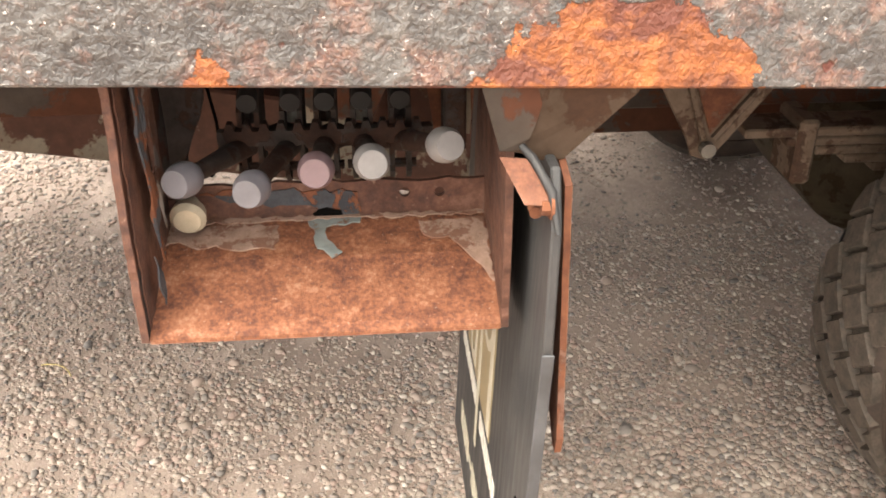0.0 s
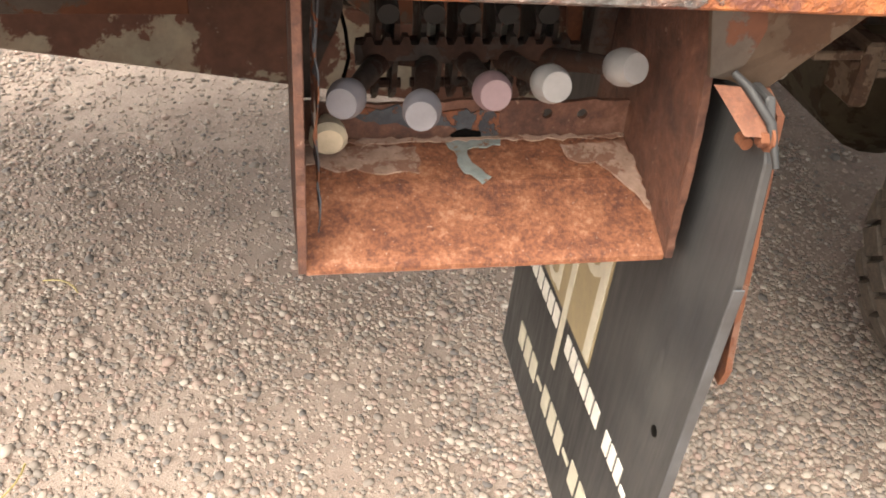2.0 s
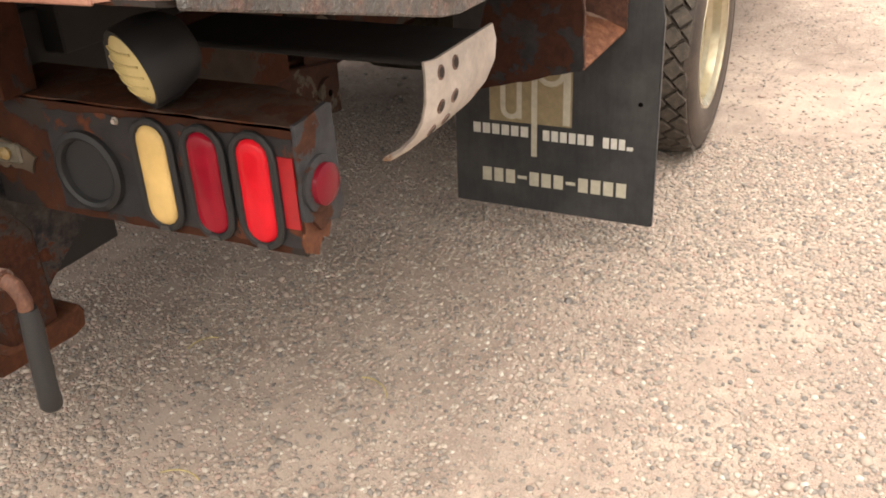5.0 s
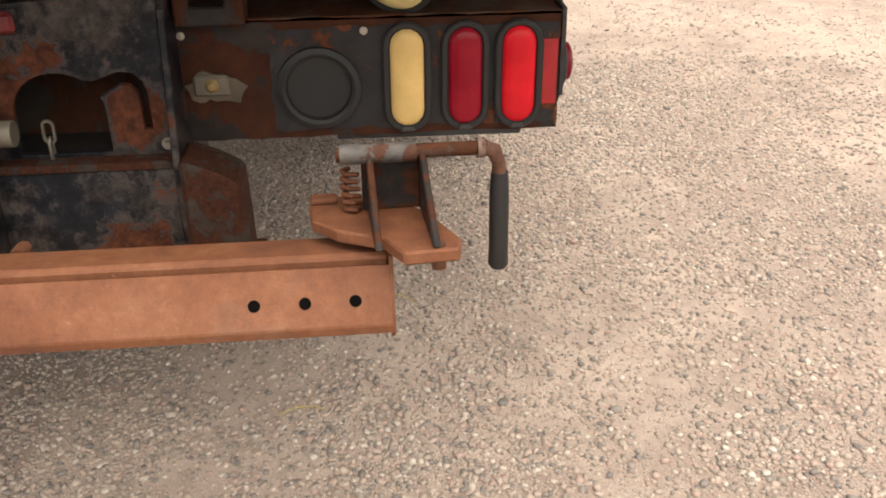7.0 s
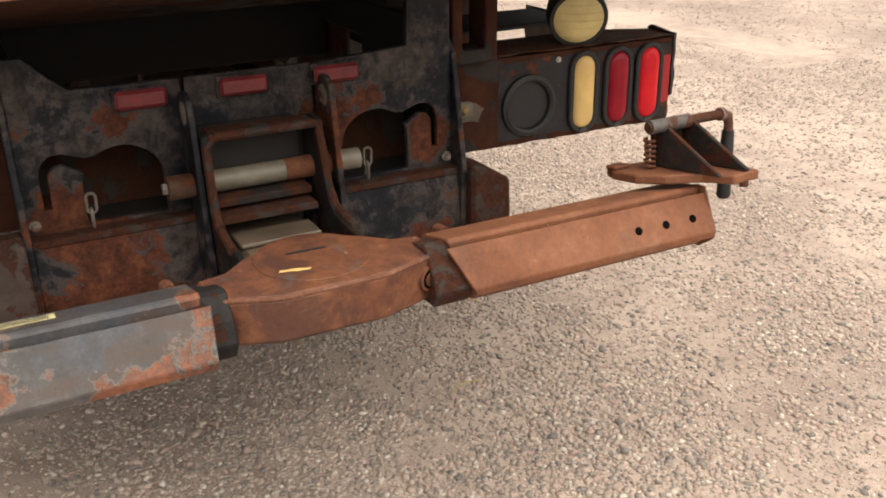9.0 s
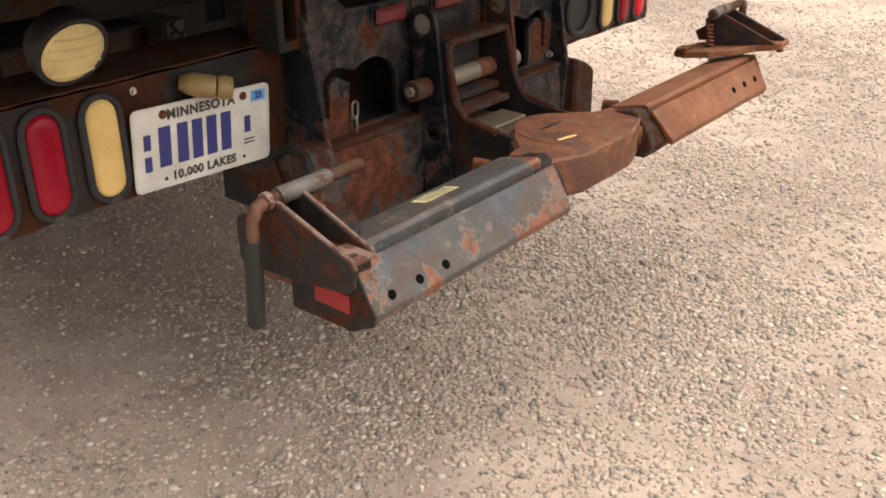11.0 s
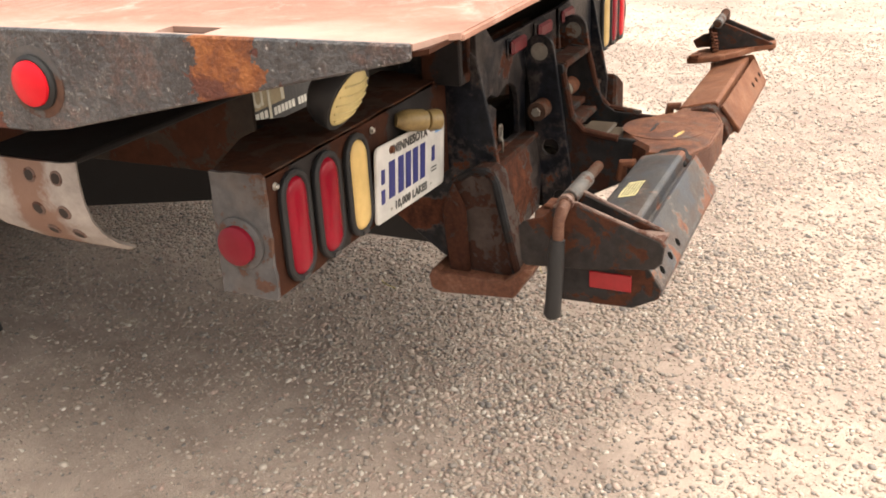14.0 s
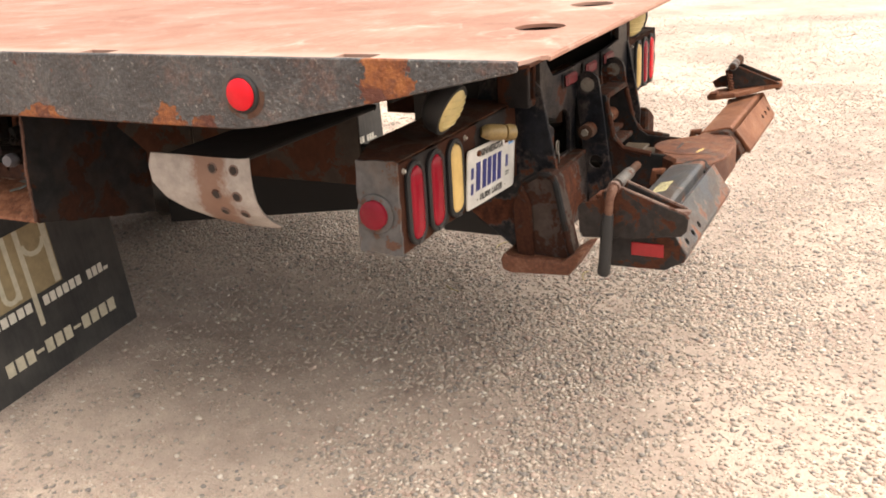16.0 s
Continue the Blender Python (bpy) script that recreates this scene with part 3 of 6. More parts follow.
# Planes in which outlines are drawn: (u, v) and a depth w to a place.
PLANES = {"x": lambda u, v, w: (w, u, v), "y": lambda u, v, w: (u, w, v), "z": lambda u, v, w: (u, v, w)}


def plate(axis, outline, w0, w1, holes=(), bev=0.0, bm=None):
    """A plate across an axis, from depth w0 to w1, with holes through it."""
    own, put = bmesh.new(), PLANES[axis]
    edges = []
    for loop in (outline, *holes):
        vs = [own.verts.new(put(u, v, w0)) for u, v in loop]
        edges += [own.edges.new((a, b)) for a, b in zip(vs, vs[1:] + vs[:1])]
    if holes:
        bmesh.ops.triangle_fill(own, use_beauty=True, edges=edges)
    else:
        own.faces.new(own.verts[:])
    made = bmesh.ops.extrude_face_region(own, geom=own.faces[:])
    step = Vector(put(0, 0, w1)) - Vector(put(0, 0, w0))
    bmesh.ops.translate(own, vec=step, verts=[v for v in made["geom"] if isinstance(v, bmesh.types.BMVert)])
    bmesh.ops.recalc_face_normals(own, faces=own.faces[:])
    bevelled(own, bev, 40)
    return merged(bm, own)


def lathe(profile, centre, axis="y", n=32, bm=None, cap=True):
    """Turns a profile of (radius, depth) round an axis through centre."""
    own, put = bmesh.new(), PLANES[axis]
    rings = []
    for r, d in profile:
        rings.append([own.verts.new(Vector(centre) + Vector(put(r * math.cos(2 * math.pi * k / n), r * math.sin(2 * math.pi * k / n), d))) for k in range(n)])
    for a, b in zip(rings, rings[1:]):
        for k in range(n):
            own.faces.new((a[k], a[(k + 1) % n], b[(k + 1) % n], b[k]))
    if cap:
        own.faces.new(rings[0])
        own.faces.new(rings[-1])
    return merged(bm, own)


def rod(points, r, n=10, bm=None):
    """A round bar through points."""
    own = bmesh.new()
    pts, rings = [Vector(p) for p in points], []
    for k, p in enumerate(pts):
        d = (pts[min(k + 1, len(pts) - 1)] - pts[max(k - 1, 0)]).normalized()
        a = d.orthogonal().normalized() if k == 0 else (ref - ref.dot(d) * d).normalized()
        ref = a
        b = d.cross(a)
        rr = r[k] if isinstance(r, (list, tuple)) else r
        rings.append([own.verts.new(p + rr * (math.cos(2 * math.pi * j / n) * a + math.sin(2 * math.pi * j / n) * b)) for j in range(n)])
    for a, b in zip(rings, rings[1:]):
        for k in range(n):
            own.faces.new((a[k], a[(k + 1) % n], b[(k + 1) % n], b[k]))
    own.faces.new(rings[0])
    own.faces.new(rings[-1])
    return merged(bm, own)


def bolt(place, axis, r, h, bm=None):
    """A hexagon head with its washer."""
    bm = lathe([(r * 1.5, 0), (r * 1.5, h * 0.25)], place, axis, 14, bm)
    return lathe([(r, h * 0.25), (r, h * 0.9), (r * 0.85, h)], place, axis, 6, bm)


# ---- ground ----
def build_ground():
    bm = bmesh.new()
    bmesh.ops.create_grid(bm, x_segments=60, y_segments=60, size=300)
    tagged(part("ground", bm, M_GROUND), "packed sandy gravel yard with scattered loose stones", "ground", kind="structure")


build_ground()

# ---- the tow truck: bed ----
truck = empty("tow_truck", "rusty flatbed tow truck with peeling grey paint standing on gravel", "truck")
DECK_Z, TAIL = 1.168, -0.375
EDGE = {1: 1.268, -1: 1.224}


def settled(ob):
    """The bed has sagged: one side rises a little towards the tail and drops towards the cab."""
    for v in ob.data.vertices:
        away = min(1.0, max(0.0, (EDGE[1] - v.co.y) / (EDGE[1] + EDGE[-1])))
        v.co.z += away * (0.018 - 0.030 * min(2.0, max(-0.4, v.co.x)))
    return ob


def build_bed():
    l, r = EDGE[1], -EDGE[-1]
    out = [(TAIL, r + 0.083), (TAIL, l - 0.083), (TAIL + 0.012, l - 0.073), (TAIL + 0.03, l - 0.012), (6.5, l - 0.012), (6.5, r + 0.012), (TAIL + 0.03, r + 0.012), (TAIL + 0.012, r + 0.073)]
    holes = []
    for s in (1, -1):
        for k in range(9):
            x = 0.005 + 0.68 * k
            h = rect(x - 0.042, x + 0.042, EDGE[s] - 0.063, EDGE[s] - 0.022)
            holes.append([(a, s * b) for a, b in h])
        for x, y in ((-0.222, 0.82), (-0.205, 0.395)):
            holes.append(circle(x, s * y, 0.056, 24))
    deck = settled(part("deck", plate("z", out, DECK_Z - 0.008, DECK_Z, holes), M_DECK, truck, "salmon-rusted steel tread plate with keyhole slots"))
    for s in (1, -1):
        e = EDGE[s]
        rail = [(TAIL + 0.03, 1.150), (TAIL + 0.03, DECK_Z + 0.002)] + [(x, DECK_Z + 0.002) for x in (0.5, 1.0, 2.0)] + [(6.5, DECK_Z + 0.002), (6.5, 1.018)] + [(x, 1.018) for x in (2.0, 1.0, 0.5)] + [(0.285, 1.018), (0.22, 1.026)]
        side = settled(part("side_rail", plate("y", rail, s * (e - 0.011), s * e, bev=0.003), M_SIDE if s > 0 else M_SIDE_B, truck, "grey paint flaking off rusty steel"))
        flange = bmesh.new()
        for x0, x1 in ((0.30, 1.0), (1.0, 2.0), (2.0, 6.5)):
            flange = box(x0, x1, s * (e - 0.068), s * (e - 0.0115), 1.015, 1.023, 0.0, flange)
        settled(part("flange", flange, M_RUST, side))
        for x in (0.258, 3.2):
            lamp = lathe([(0.0405, 0), (0.0405, s * 0.006), (0.036, s * 0.010)], (x, s * e, 1.094), "y", 28)
            base = settled(part("marker_lamp", lamp, M_RUBBER, truck, "black rubber ring", True))
            prof = [(0.034, 0.006), (0.033, 0.014), (0.027, 0.018), (0.012, 0.0205), (0.001, 0.021)]
            settled(part("lens", lathe([(r, s * d) for r, d in prof], (x, s * e, 1.094), "y", 28), M_RED_B if s > 0 else M_RED, base, "round red lens", True))
            settled(part("bare_ring", lathe([(0.053, s * 0.0003), (0.053, s * 0.0012), (0.042, s * 0.0016)], (x, s * e, 1.094), "y", 28), M_ENDCAP, base, "ring of bare grey paint", True))
    # the wedge under the tail and what carries the bed
    apron = bmesh.new()
    for a, b in (((TAIL + 0.012, 1.156), (0.26, 1.03)),):
        vs = [apron.verts.new(p) for p in ((a[0], r + 0.018, a[1]), (a[0], l - 0.018, a[1]), (b[0], l - 0.018, b[1]), (b[0], r + 0.018, b[1]))]
        apron.faces.new(vs)
        made = bmesh.ops.extrude_face_region(apron, geom=apron.faces[:])
        bmesh.ops.translate(apron, vec=(0, 0, 0.006), verts=[v for v in made["geom"] if isinstance(v, bmesh.types.BMVert)])
    settled(part("tail_apron", apron, M_BUMPER, truck))
    settled(part("tail_lip", box(TAIL - 0.003, TAIL + 0.004, r + 0.085, l - 0.085, 1.157, 1.1665, 0.002), M_DECK, truck, "worn rusty tail edge"))
    for s in (1, -1):
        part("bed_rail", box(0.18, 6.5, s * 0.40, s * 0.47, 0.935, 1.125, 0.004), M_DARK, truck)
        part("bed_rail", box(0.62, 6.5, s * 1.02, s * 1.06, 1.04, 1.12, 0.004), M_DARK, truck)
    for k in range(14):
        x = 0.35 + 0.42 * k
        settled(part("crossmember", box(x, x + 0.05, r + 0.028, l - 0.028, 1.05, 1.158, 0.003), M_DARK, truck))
    return deck


build_bed()


# ---- chassis ----
def build_chassis():
    for s in (1, -1):
        web = [(1.16, 0.70), (1.22, 0.66), (6.5, 0.66), (6.5, 0.90), (1.16, 0.90)]
        rail = part("chassis_rail", plate("y", web, s * 0.435, s * 0.447, bev=0.003), M_RAIL_D, truck, "dark brown chassis rail")
        part("flange", box(1.22, 6.5, s * 0.36, s * 0.4345, 0.66, 0.668, 0.001), M_RAIL_D, rail)
    for x, z in ((1.9, 0.70), (3.2, 0.72)):
        part("crossmember", box(x, x + 0.06, -0.43, 0.43, z, z + 0.14, 0.004), M_DARK, truck)
    part("rail_plate", box(0.51, 1.155, 0.43, 0.442, 0.645, 0.93, 0.002), M_RAIL_D, truck)
    part("rail_plate", box(0.51, 0.91, -0.442, -0.43, 0.675, 0.93, 0.002), M_RAIL_D, truck)
    # the lift's boom slopes down between the rails
    low, high = lambda x: 0.475 - 0.15 * (x - 0.49), lambda x: 0.595 - 0.163 * (x - 0.98)
    sheath = [(-0.02, low(-0.02)), (-0.02, high(-0.02)), (1.66, high(1.66)), (1.66, low(1.66))]
    boom = part("lift_boom", plate("y", sheath, -0.112, 0.075, bev=0.006), M_RAIL, truck, "sloping boom tube with peeling grey paint over brown rust")
    part("wear_strip", plate("y", [(0.3, high(0.3) + 0.001), (0.3, high(0.3) + 0.014), (1.66, high(1.66) + 0.014), (1.66, high(1.66) + 0.001)], -0.06, 0.025), M_RAIL_D, boom)
    # thin near-black sheet puts the shade on this side into colour
    part("shaded_side", plate("y", sheath, 0.0756, 0.0785, bev=0.0008), M_DARK, boom, "boom side coloured near-black for shade")
    part("pivot_boss", rod([(1.56, -0.128, 0.40), (1.56, -0.1125, 0.40)], 0.05, 20), M_RAIL, boom, smooth=True)
    part("pivot_bore", rod([(1.567, -0.130, 0.395), (1.567, -0.1282, 0.395)], 0.012, 14), M_HOLE, boom)
    part("boom_carrier", box(1.662, 2.3, -0.11, 0.08, 0.468, 0.68, 0.006), M_RAIL_D, boom, "dark brown carrier beam")
    lug = [(1.48, 0.50), (1.66, 0.48), (1.66, 0.62), (1.60, 0.66), (1.52, 0.62)]
    part("lug", plate("y", lug, -0.10, -0.088, [circle(1.58, 0.56, 0.018, 14)], 0.002), M_RAIL, boom)
    # rear axle
    part("rear_axle", rod([(2.47, -0.70, 0.43), (2.47, -0.3, 0.43), (2.47, -0.16, 0.43), (2.47, 0.16, 0.43), (2.47, 0.3, 0.43), (2.47, 0.70, 0.43)], [0.075, 0.075, 0.215, 0.215, 0.075, 0.075], 24), M_AXLE, truck, "olive-brown dusty axle housing", True)
    for s in (1, -1):
        part("brake_drum", lathe([(0.20, s * 0.62), (0.205, s * 0.66), (0.205, s * 0.76), (0.18, s * 0.77)], (2.47, 0, 0.43), "y", 28), M_RUST, truck, "rusty brake drum", True)
        y = s * 0.55
        pack = part("leaf_spring", box(1.93, 3.0, y - 0.038, y + 0.038, 0.655, 0.672, 0.003), M_TANSTEEL, truck, "stack of rusty spring leaves")
        for k in range(1, 6):
            part("leaf", box(1.95 + 0.055 * k, 2.98 - 0.055 * k, y - 0.038, y + 0.038, 0.655 - 0.017 * k, 0.671 - 0.017 * k, 0.003), M_TANSTEEL, pack)
        part("clamp", box(2.02, 2.055, y - 0.048, y + 0.048, 0.57, 0.69, 0.006), M_TANSTEEL, pack)
        hang = [(1.772, 0.796), (1.962, 0.796), (1.957, 0.751), (1.877, 0.641), (1.857, 0.628), (1.834, 0.636), (1.822, 0.666), (1.772, 0.756)]
        inner = [(1.827, 0.761), (1.917, 0.761), (1.859, 0.678)]
        hanger = part("spring_hanger", plate("y", hang, y - s * 0.004 + s * 0.05, y + s * 0.056, [circle(1.856, 0.652, 0.010, 12)], 0.002), M_TANSTEEL, truck, "triangular spring hanger with a bolt")
        part("web", plate("y", inner, y + s * 0.062, y + s * 0.057), M_RUST, hanger)
        part("pivot_bolt", rod([(1.856, y - 0.06, 0.652), (1.856, y + s * 0.075, 0.652)], 0.013, 10), M_PIN, hanger)
        for a, b in (((1.812, 0.776), (1.850, 0.668)), ((1.947, 0.776), (1.867, 0.668))):
            part("rib", rod([(a[0], y + s * 0.06, a[1]), (b[0], y + s * 0.06, b[1])], 0.007, 6), M_TANSTEEL, hanger)


build_chassis()


# ---- wheels ----
R_TYRE, R_RIM, W_TYRE = 0.435, 0.262, 0.245


def build_tyre():
    """Carcass, turned, with staggered tread blocks round it; the outer face at depth 0, inwards positive."""
    w, bm = W_TYRE, None
    side = [(R_RIM - 0.004, 0.012), (R_RIM + 0.006, 0.004), (R_RIM + 0.03, -0.002), (0.33, -0.008), (0.345, -0.006), (0.348, -0.009), (0.375, -0.006), (0.40, 0.004), (0.415, 0.016), (R_TYRE - 0.012, 0.026)]
    bm = lathe(side, (0, 0, 0), "y", 72, None, False)
    bm = lathe([(r, w - d) for r, d in side], (0, 0, 0), "y", 72, bm, False)
    for f in bm.faces:
        f.material_index = 1
    # tread: a belt with tilted square blocks standing on it
    lo, hi, deep = 0.012, w - 0.012, 0.017
    crown = lambda d: R_TYRE - 0.012 * ((d - w / 2) / (w / 2)) ** 2
    bm = lathe([(crown(d) - deep, d) for d in np.linspace(lo - 0.004, hi + 0.004, 7)], (0, 0, 0), "y", 96, bm, False)
    # blocks in a slanting lattice that closes on itself after 33 and 28 steps
    around, along, across = 2 * math.pi * R_TYRE, 33, 28
    turn, pitch = -math.atan2(across, along), around / math.hypot(along, across)
    e1, e2 = (math.cos(turn), math.sin(turn)), (-math.sin(turn), math.cos(turn))
    half = pitch / 2 - 0.0052
    for j in range(-8, across + 8):
        for i in range(-8, along + 8):
            u = i + (0.45 if j % 2 else 0.0)
            s0, d0 = pitch * (u * e1[0] + j * e2[0]), pitch * (u * e1[1] + j * e2[1]) + 0.5 * w + 0.4 * pitch
            if not (0 <= s0 < around and lo - 0.2 * pitch < d0 < hi + 0.2 * pitch):
                continue
            rings = []
            for lift, inset in ((-deep, -0.001), (-0.0025, 0.0), (0.0, 0.002)):
                loop = []
                for p, q in ((-1, -1), (0, -1), (1, -1), (1, 0), (1, 1), (0, 1), (-1, 1), (-1, 0)):
                    p, q = p * (half - inset), q * (half - inset)
                    d = min(hi, max(lo, d0 + p * e1[1] + q * e2[1]))
                    a, r = (s0 + p * e1[0] + q * e2[0]) / R_TYRE, crown(d) + lift
                    loop.append(bm.verts.new((r * math.cos(a), d, r * math.sin(a))))
                rings.append(loop)
            for p, q in zip(rings, rings[1:]):
                for m in range(8):
                    bm.faces.new((p[m], p[(m + 1) % 8], q[(m + 1) % 8], q[m]))
            top = rings[-1]
            hub = bm.verts.new(sum((v.co for v in top), Vector()) / 8)
            for m in range(8):
                bm.faces.new((top[m], top[(m + 1) % 8], hub))
    return bm


def build_wheels():
    protos = {}
    for s in (-1, 1):
        for which, y in (("outer", 1.25), ("inner", 0.945)):
            wheel = new("wheel")
            wheel.parent = truck
            wheel.matrix_basis = Matrix.Translation((2.47, s * y, 0.43)) @ (Matrix.Identity(4) if s < 0 else Matrix.Rotation(math.pi, 4, "Z"))
            if which == "outer":
                tagged(wheel, label="outer dual wheel with a cream dished rim")
            if not protos:
                protos["tyre"] = part("tyre", build_tyre(), M_TYRE, wheel, "dusty block-tread tyre", True)
                protos["tyre"].data.materials.append(M_WALL)
                dish = [(R_RIM, 0.012), (R_RIM + 0.006, 0.006), (R_RIM + 0.002, 0.0), (R_RIM - 0.008, 0.001), (R_RIM - 0.014, 0.012), (R_RIM - 0.028, 0.022), (R_RIM - 0.032, 0.055), (R_RIM - 0.045, 0.068), (R_RIM - 0.062, 0.074), (R_RIM - 0.068, 0.125), (R_RIM - 0.082, 0.142), (0.145, 0.150), (0.120, 0.150)]
                protos["rim"] = part("rim", lathe(dish, (0, 0, 0), "y", 64, None, False), M_RIM, wheel, "cream enamelled dished rim", True)
                hub = [(0.121, 0.150), (0.106, 0.148), (0.101, 0.140), (0.099, 0.088), (0.094, 0.080), (0.084, 0.077), (0.001, 0.075)]
                protos["hub"] = part("hub", lathe(hub, (0, 0, 0), "y", 40, None, False), M_RIM, wheel, "dusty cream hub", True)
            else:
                for o in protos.values():
                    c = o.copy()
                    scene.collection.objects.link(c)
                    c.parent = wheel


build_wheels()


# ---- control boxes under the bed ----
def build_control_box(s):
    """s = -1 on one side of the truck, 1 on the other."""
    cb = assembly("control_box", "rusted open lever box with torn edges under the bed", "control box", "control boxes", (1.25, s * 1.05, 0.706))
    side = [(s * 1.165, 1.02), (s * 1.168, 0.95), (s * 1.182, 0.85), (s * 1.184, 0.714), (s * 1.177, 0.706), (s * (0.915 if s < 0 else 0.76), 0.640 if s < 0 else 0.61), (s * (0.92 if s < 0 else 0.76), 0.80), (s * 0.98, 1.02)]
    for k, x in enumerate((1.055, 1.431)):
        out = ragged(side, 0.02, 0.0025, 5 + k)
        # the s > 0 box gets darker paint: its weaker light is put into colour
        panel = part("side_panel", plate("x", out, x, x + 0.007), M_BOXW if k and s < 0 else M_PANEL if s < 0 else M_CHEEK, cb, "rust-pitted side panel")
        if not k:
            inner = [(s * 1.158, 1.015), (s * 1.160, 0.95), (s * 1.174, 0.85), (s * 1.176, 0.722), (s * 1.02, 0.765), (s * 1.02, 1.015)]
            part("lining", plate("x", ragged(inner, 0.012, 0.004, 17), x + 0.0075, x + 0.009), M_BOXW, panel, "brown rusted inner face")
        lip = [(s * 1.166, 1.01), (s * 1.169, 0.95), (s * 1.183, 0.85), (s * 1.185, 0.716), (s * 1.1885, 0.713), (s * 1.1865, 0.85), (s * 1.1725, 0.95), (s * 1.1695, 1.01)]
        part("edge_lip", plate("x", ragged(lip, 0.012, 0.0018, 25 + k), x - 0.0005, x + 0.0075), M_BOXW, panel, "bare rusted front edge")
    fl = bmesh.new()
    prof = [(s * 1.184, 0.714), (s * 1.175, 0.719), (s * 1.09, 0.752), (s * 1.02, 0.764)]
    vs = [[fl.verts.new((x, y, z)) for y, z in prof] for x in (1.062, 1.431)]
    for k in range(len(prof) - 1):
        fl.faces.new((vs[0][k], vs[0][k + 1], vs[1][k + 1], vs[1][k]))
    made = bmesh.ops.extrude_face_region(fl, geom=fl.faces[:])
    bmesh.ops.translate(fl, vec=(0, 0, -0.006), verts=[v for v in made["geom"] if isinstance(v, bmesh.types.BMVert)])
    part("floor_panel", fl, M_FLOORP, cb, "orange-rusted sloping floor with scale patches")
    back = ragged(rect(1.057, 1.432, 0.757, 0.810), 0.015, 0.003, 11)
    bk = part("back_panel", plate("y", back, s * 1.014, s * 1.020, [circle(1.337, 0.794, 0.0062, 12), circle(1.378, 0.793, 0.0062, 12)]), M_BOXW, cb, "rusted back panel with two drilled holes")
    peel = ragged([(1.10, 0.800), (1.16, 0.806), (1.20, 0.803), (1.282, 0.797), (1.286, 0.772), (1.262, 0.766), (1.235, 0.776), (1.20, 0.783), (1.15, 0.785)], 0.01, 0.004, 31)
    part("paint_flake", plate("y", peel, s * 1.0205, s * 1.0225), M_PEEL, bk, "blue-grey peeling paint")
    part("torn_hole", plate("y", ragged([(1.228, 0.771), (1.245, 0.779), (1.262, 0.775), (1.264, 0.767), (1.232, 0.766)], 0.008, 0.002, 32), s * 1.0226, s * 1.0236), M_HOLE, bk)
    # scale and old paint left on the floor
    slope = lambda y: float(np.interp(y, (1.02, 1.09, 1.175, 1.184), (0.764, 0.752, 0.719, 0.714)))
    flakes = (([(1.062, 1.030), (1.189, 1.034), (1.187, 1.077), (1.172, 1.073), (1.145, 1.077), (1.12, 1.066), (1.10, 1.072), (1.078, 1.058), (1.062, 1.066)], M_FLAKE),
              ([(1.352, 1.036), (1.430, 1.034), (1.430, 1.135), (1.418, 1.112), (1.398, 1.085), (1.385, 1.066), (1.366, 1.068), (1.353, 1.052)], M_FLAKE),
              ([(1.222, 1.028), (1.285, 1.026), (1.283, 1.036), (1.245, 1.042), (1.246, 1.065), (1.263, 1.088), (1.252, 1.097), (1.235, 1.080), (1.230, 1.045)], M_TEAL),
              ([(1.060, 1.022), (1.430, 1.022), (1.430, 1.028), (1.060, 1.030)], M_FLAKE))
    for k, (fo, mat) in enumerate(flakes):
        fo = ragged(fo, 0.008, 0.003, 40 + k)
        sheet = plate("z", [(u, s * v) for u, v in fo], 0.0, 0.0016)
        for v in sheet.verts:
            v.co.z += slope(abs(v.co.y)) + 0.0008 * (k + 1)
        part("paint_flake", sheet, mat, cb, "curling flake of old paint")
    part("header", box(1.057, 1.432, s * 1.15, s * 1.158, 0.985, 1.015, 0.002), M_BUMPER, cb)
    if s < 0:
        # paint that curls off the inner face in long dark shreds
        shreds = (((1.120, 1.012), (1.150, 1.00), (1.143, 0.95), (1.150, 0.90), (1.138, 0.86), (1.142, 0.81), (1.128, 0.775), (1.115, 0.83), (1.122, 0.90), (1.112, 0.96)),
                  ((1.085, 1.010), (1.112, 1.00), (1.105, 0.93), (1.112, 0.87), (1.100, 0.80), (1.088, 0.84), (1.094, 0.92)), ((1.160, 0.80), (1.168, 0.77), (1.150, 0.735), (1.142, 0.77)))
        for k, o in enumerate(shreds):
            sheet = plate("x", ragged([(-y, z) for y, z in o], 0.010, 0.004, 60 + k), 1.0722, 1.0738)
            for v in sheet.verts:
                v.co.x += 0.005 * abs(math.sin(38 * v.co.z + 50 * v.co.y + k))
            part("paint_flake", sheet, M_PEEL if k != 1 else M_FLAKE_D, cb, "curled shred of dark paint")
    # valve bank and levers
    bank = part("valve_bank", box(1.10, 1.40, s * 0.80, s * 0.90, 0.885, 0.955, 0.006), M_DARK, cb, "grimy valve bank")
    part("cross_bar", plate("y", ragged(rect(1.128, 1.372, 0.830, 0.856), 0.01, 0.003, 21), s * 0.955, s * 0.968), M_LEVER, bank)
    for k, x in enumerate((1.160, 1.209, 1.248, 1.290, 1.335)):
        for dxx, w in ((-0.010, 0.006), (0.010, 0.006)):
            ear = ragged([(s * 0.90, 0.95), (s * 0.985, 0.885), (s * 0.975, 0.80), (s * 0.955, 0.783), (s * 0.935, 0.79), (s * 0.92, 0.86)], 0.02, 0.002, 70 + k)
            part("link_plate", plate("x", ear, x + dxx - w / 2, x + dxx + w / 2), M_LEVER, bank)
